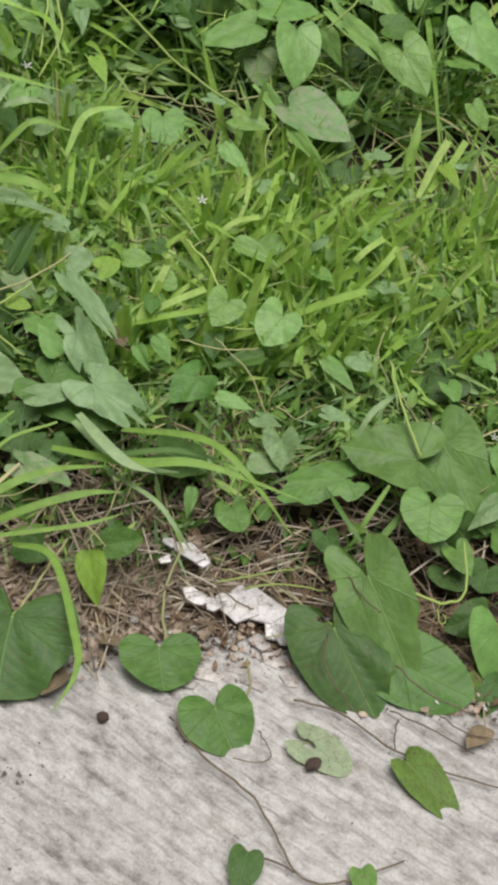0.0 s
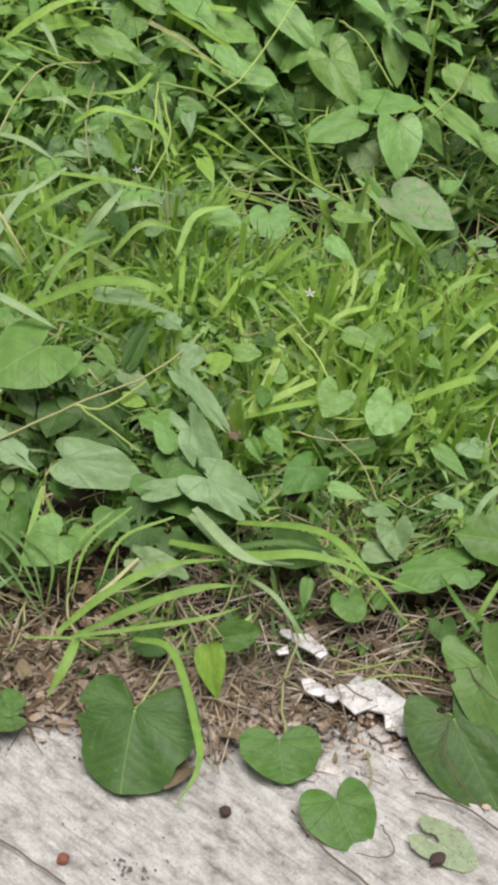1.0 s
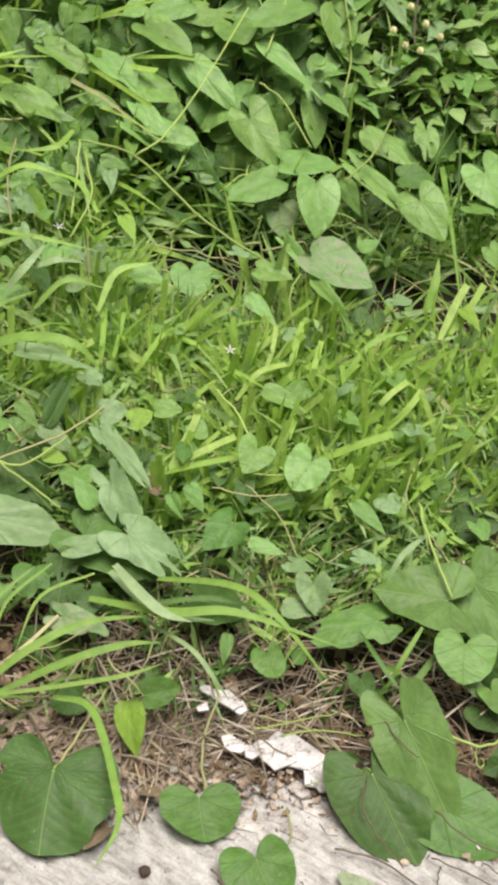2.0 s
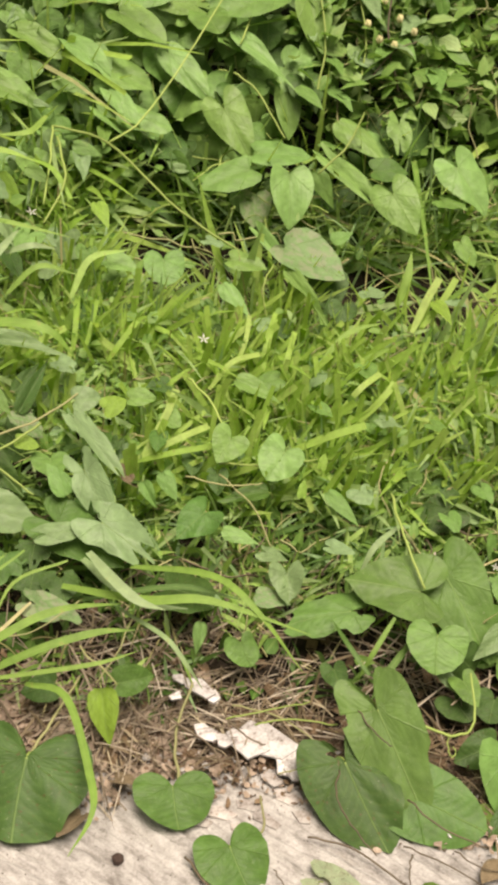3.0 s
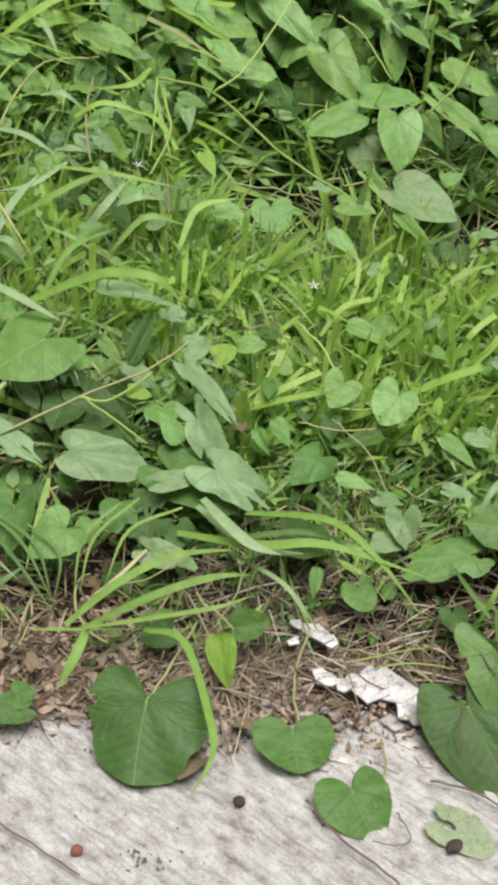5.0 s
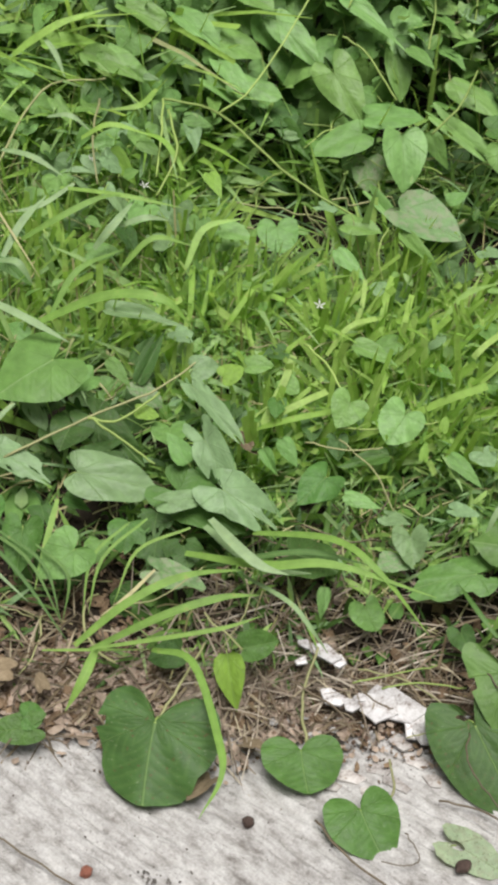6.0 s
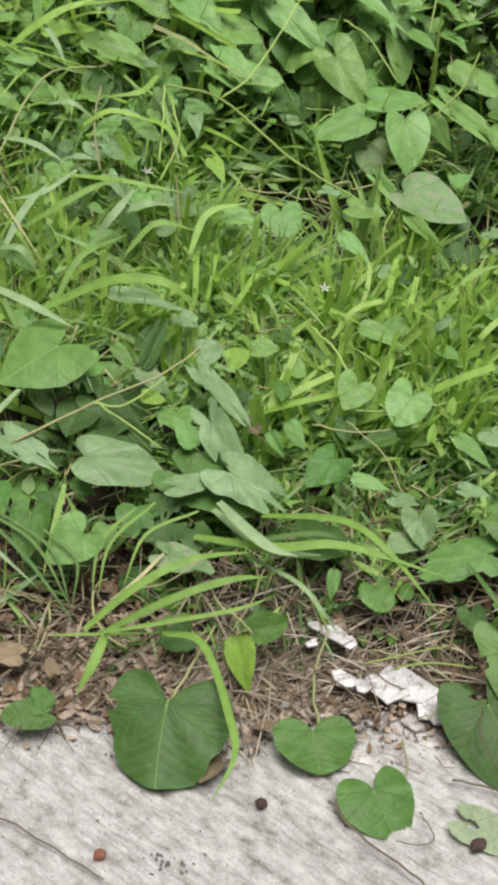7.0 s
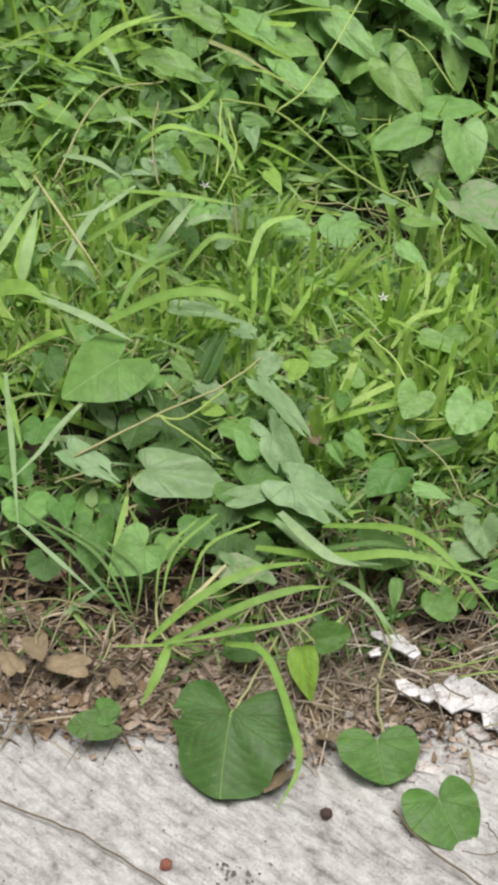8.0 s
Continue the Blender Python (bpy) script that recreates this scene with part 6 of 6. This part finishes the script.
lump("crust_clod", 0.107, -0.137, -0.000, 0.0025, 0.0018, 0.0012, 147, MOSS, 2, "crumb of black dried crust on concrete", "crust", "crust crumbs")
dry_leaf(-0.067, -0.056, 0.013, 0.045, 20, 10, 150, 2)
dry_leaf(-0.305, 0.082, 0.050, 0.055, 10, -8, 80, 3)
dry_leaf(-0.370, 0.119, 0.064, 0.05, 14, 5, 200, 4)
dry_leaf(-0.263, 0.056, 0.042, 0.03, 8, 5, 20, 5)
lump("soil_clod", 0.197, -0.172, 0.010, 0.010, 0.007, 0.006, 30, PELLET, 11, "dark clod of dried soil on a shrivelled leaf", "clod")
dry_leaf(-0.386, 0.078, 0.049, 0.045, 5, 8, 30, 9)
dry_leaf(-0.030, -0.011, 0.020, 0.035, 30, 0, 230, 10)
dry_leaf(-0.006, 0.375, 0.150, 0.03, 40, 10, 100, 11)
dry_leaf(-0.017, 0.391, 0.152, 0.025, 60, -20, 30, 12)
dry_leaf(0.238, -0.041, 0.015, 0.03, 10, 0, 60, 13)
dry_leaf(0.391, -0.126, 0.012, 0.04, 15, 5, 140, 14)


def crumbs(name, label, count, seed, area, small, large, material, lift):
    rnd = random.Random(seed)
    verts, faces = [], []
    for _ in range(count):
        x, y = area(rnd)
        s = rnd.uniform(small, large) * rnd.uniform(0.5, 1)
        z = surface(x, y) - 0.001 + s * lift
        m = pose(x, y, z, rnd.uniform(0, 60), rnd.uniform(0, 60), rnd.uniform(0, 360))
        a = len(verts)
        k = [rnd.uniform(0.6, 1.2) for _ in range(6)]
        verts += [m @ (Vector(p) * s) for p in ((k[0], 0, 0), (-k[1], 0, 0), (0, k[2], 0), (0, -k[3], 0), (0, 0, k[4] * 0.7), (0, 0, -k[5] * 0.7))]
        faces += [tuple(i + a for i in q) for q in ((0, 2, 4), (2, 1, 4), (1, 3, 4), (3, 0, 4), (2, 0, 5), (1, 2, 5), (3, 1, 5), (0, 3, 5))]
    ob = link_mesh(name, verts, faces, material, smooth=False)
    return tagged(ob, label, "debris", kind="stuff")


def flakes(name, label, count, seed, area, small, large, material):
    """Torn bits of dead leaf lying about."""
    rnd = random.Random(seed)
    verts, faces = [], []
    for _ in range(count):
        x, y = area(rnd)
        s = rnd.uniform(small, large)
        z = surface(x, y) + 0.002 + 0.010 * rnd.random()
        m = pose(x, y, z, rnd.gauss(0, 22), rnd.gauss(0, 22), rnd.uniform(0, 360))
        n, a = 7, len(verts)
        verts.append(m @ Vector((0, 0, 0.12 * s)))
        for k in range(n):
            ang, r = 2 * math.pi * k / n, s * rnd.uniform(0.4, 1.0)
            verts.append(m @ Vector((math.cos(ang) * r, math.sin(ang) * r * 0.6, rnd.uniform(-0.2, 0.2) * s)))
        faces += [(a, a + 1 + k, a + 1 + (k + 1) % n) for k in range(n)]
    ob = link_mesh(name, verts, faces, material)
    return tagged(ob, label, "debris", kind="stuff")


def drift(rnd):
    while True:
        x = rnd.uniform(-0.6, 0.65)
        y = road_edge(x) + rnd.gauss(0.0, 0.03)
        if noise1(x * 12, y * 12, 15.0) > -0.15:
            return x, y


def verge(rnd):
    while True:
        x = rnd.uniform(-0.55, 0.6)
        y = road_edge(x) + rnd.gauss(0.065, 0.035)
        if x < -0.14 and rnd.random() < 0.7:
            continue
        if noise1(x * 9, y * 9, 25.0) > -0.25:
            return x, y


def soil_drift():
    """Washed-down soil that laps unevenly over the concrete."""
    xs, vs = np.arange(-0.69, 0.70, 0.006), np.arange(-0.112, 0.082, 0.006)
    verts = []
    for v in vs:
        for x in xs:
            x = float(x)
            y = road_edge(x) + float(v)
            verts.append((x, y, drift_height(x, y) if -0.11 < v < 0.079 else -0.06))
    w = len(xs)
    faces = [(j * w + i, j * w + i + 1, (j + 1) * w + i + 1, (j + 1) * w + i) for j in range(len(vs) - 1) for i in range(w - 1)]
    ob = link_mesh("soil_drift", verts, faces, MUD)
    return tagged(ob, "dried mud washed unevenly over the concrete edge", "soil", kind="structure")


def on_road(rnd):
    x = rnd.uniform(-0.6, 0.6)
    return x, road_edge(x) - abs(rnd.gauss(0.04, 0.12))


soil_drift()
crumbs("soil_crumbs", "crumbs of brown soil along the road edge", 2600, 41, drift, 0.0008, 0.0034, MUD, 0.6)
crumbs("grit", "dark grit scattered on the concrete", 260, 42, on_road, 0.0006, 0.002, PELLET, 0.5)
flakes("dead_leaf_bits", "torn brown dead leaf bits in the litter", 1000, 43, foot, 0.004, 0.020, DEAD)
flakes("dead_leaf_bits", "small brown leaf bits on the concrete edge", 450, 44, drift, 0.002, 0.010, DEAD)
def right_drift(rnd):
    x = rnd.uniform(0.0, 0.5)
    return x, road_edge(x) + rnd.gauss(0.012, 0.022)


flakes("plaster_bits", "tiny white plaster flakes in the soil", 70, 45, drift, 0.002, 0.008, PLASTER)
flakes("concrete_bits", "pale broken concrete flakes along the road edge", 260, 59, right_drift, 0.002, 0.010, CONCRETE)
flakes("dead_leaf_bits", "dark reddish shreds of stem along the road edge", 700, 60, right_drift, 0.0015, 0.006, SHRED)


def tangle(name, label, count, seed, x0, x1, y0, y1, low, high, material):
    """Thin stems winding through the plants."""
    rnd = random.Random(seed)
    verts, faces = [], []
    for _ in range(count):
        x, y = rnd.uniform(x0, x1), rnd.uniform(y0, y1)
        if hollow(x, y) and rnd.random() < 0.7:
            continue
        z = max(soil_height(x, y) + 0.005, canopy(y) + rnd.uniform(low, high))
        d = Vector((rnd.gauss(0, 1), rnd.gauss(0, 0.5), rnd.gauss(0.2, 0.5))).normalized()
        pts, p = [], Vector((x, y, z))
        for _ in range(7):
            pts.append(p.copy())
            d = (d + Vector((rnd.gauss(0, 0.35), rnd.gauss(0, 0.3), rnd.gauss(-0.05, 0.35)))).normalized()
            p = p + d * rnd.uniform(0.012, 0.03)
            p.z = max(min(p.z, canopy(p.y) - 0.012), soil_height(p.x, p.y) + 0.003)
        path = curve_points(pts, 3)
        r = rnd.uniform(0.0008, 0.0019)
        a = len(verts)
        for i, q in enumerate(path):
            t = (path[min(i + 1, len(path) - 1)] - path[max(i - 1, 0)]).normalized()
            side = t.cross(Vector((0.3, 0.2, 1))).normalized()
            up = side.cross(t)
            verts += [q + side * r, q - side * (r * 0.5) + up * (r * 0.87), q - side * (r * 0.5) - up * (r * 0.87)]
        for i in range(len(path) - 1):
            for k in range(3):
                c, e = a + 3 * i + k, a + 3 * i + (k + 1) % 3
                faces.append((c, e, e + 3, c + 3))
    ob = link_mesh(name, verts, faces, material)
    return tagged(ob, label, "stems", kind="stuff")


tangle("vine_stems", "thin green stems tangled through the thicket", 260, 51, -0.65, 0.75, 0.80, 1.5, -0.10, 0.01, STEM["v"])
tangle("vine_stems", "thin tan stems tangled through the grass", 220, 52, -0.55, 0.65, 0.15, 0.95, -0.07, 0.0, STEM["t"])
tangle("weed_stems", "thin tan stems of the weed bush", 120, 54, 0.28, 0.72, 1.12, 1.5, -0.05, 0.03, STEM["t"])
tangle("dry_stems", "dry brown stems lying in the litter", 170, 53, -0.6, 0.65, 0.02, 0.36, -0.10, -0.01, STEM["b"])
flakes("dead_leaf_bits", "fine brown leaf shreds matted at the road edge", 2600, 46, verge, 0.0015, 0.007, SHRED)
sward("dry_stems", "fine dry brown stems matted at the road edge", 1100, 47, STRAW, verge, (0.05, 0.30), (0.0005, 0.0018), (1.45, 0.2), 0.9, 0.014, 1.0)
sward("dry_grass", "thin tan dry stems standing in the grass", 1500, 48, BLADE_COLOURS["s"], bank, (0.5, 1.35), (0.001, 0.0034), (0.7, 0.5), 0.5, 0.02)


def bare_foot(rnd):
    return rnd.uniform(-0.62, -0.12), rnd.uniform(0.10, 0.31)


flakes("dead_leaf_bits", "brown leaf crumbs under the broad leaves", 900, 55, bare_foot, 0.003, 0.012, DEAD)
flakes("dead_leaf_bits", "dark leaf shreds under the broad leaves", 900, 56, bare_foot, 0.002, 0.008, SHRED)
crumbs("soil_crumbs", "clods of dark soil under the broad leaves", 900, 57, bare_foot, 0.002, 0.008, SOIL, 0.5)
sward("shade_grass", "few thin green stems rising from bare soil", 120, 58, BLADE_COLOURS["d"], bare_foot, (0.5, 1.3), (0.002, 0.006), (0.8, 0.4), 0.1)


def left_verge(rnd):
    x = rnd.uniform(-0.55, 0.1)
    return x, road_edge(x) + rnd.gauss(0.045, 0.04)


flakes("mud_flakes", "pale tan flakes of dry mud and leaf at the verge", 1500, 49, left_verge, 0.004, 0.016, FLAKE)
def bare_patch(rnd):
    return rnd.gauss(0.10, 0.045), rnd.gauss(0.255, 0.028)


flakes("dead_leaf_bits", "tan dead leaf bits on a bare patch in the grass", 260, 75, bare_patch, 0.003, 0.014, FLAKE)
flakes("mud_flakes", "small pinkish crumbs of dry mud at the verge", 1100, 50, drift, 0.002, 0.009, FLAKE)
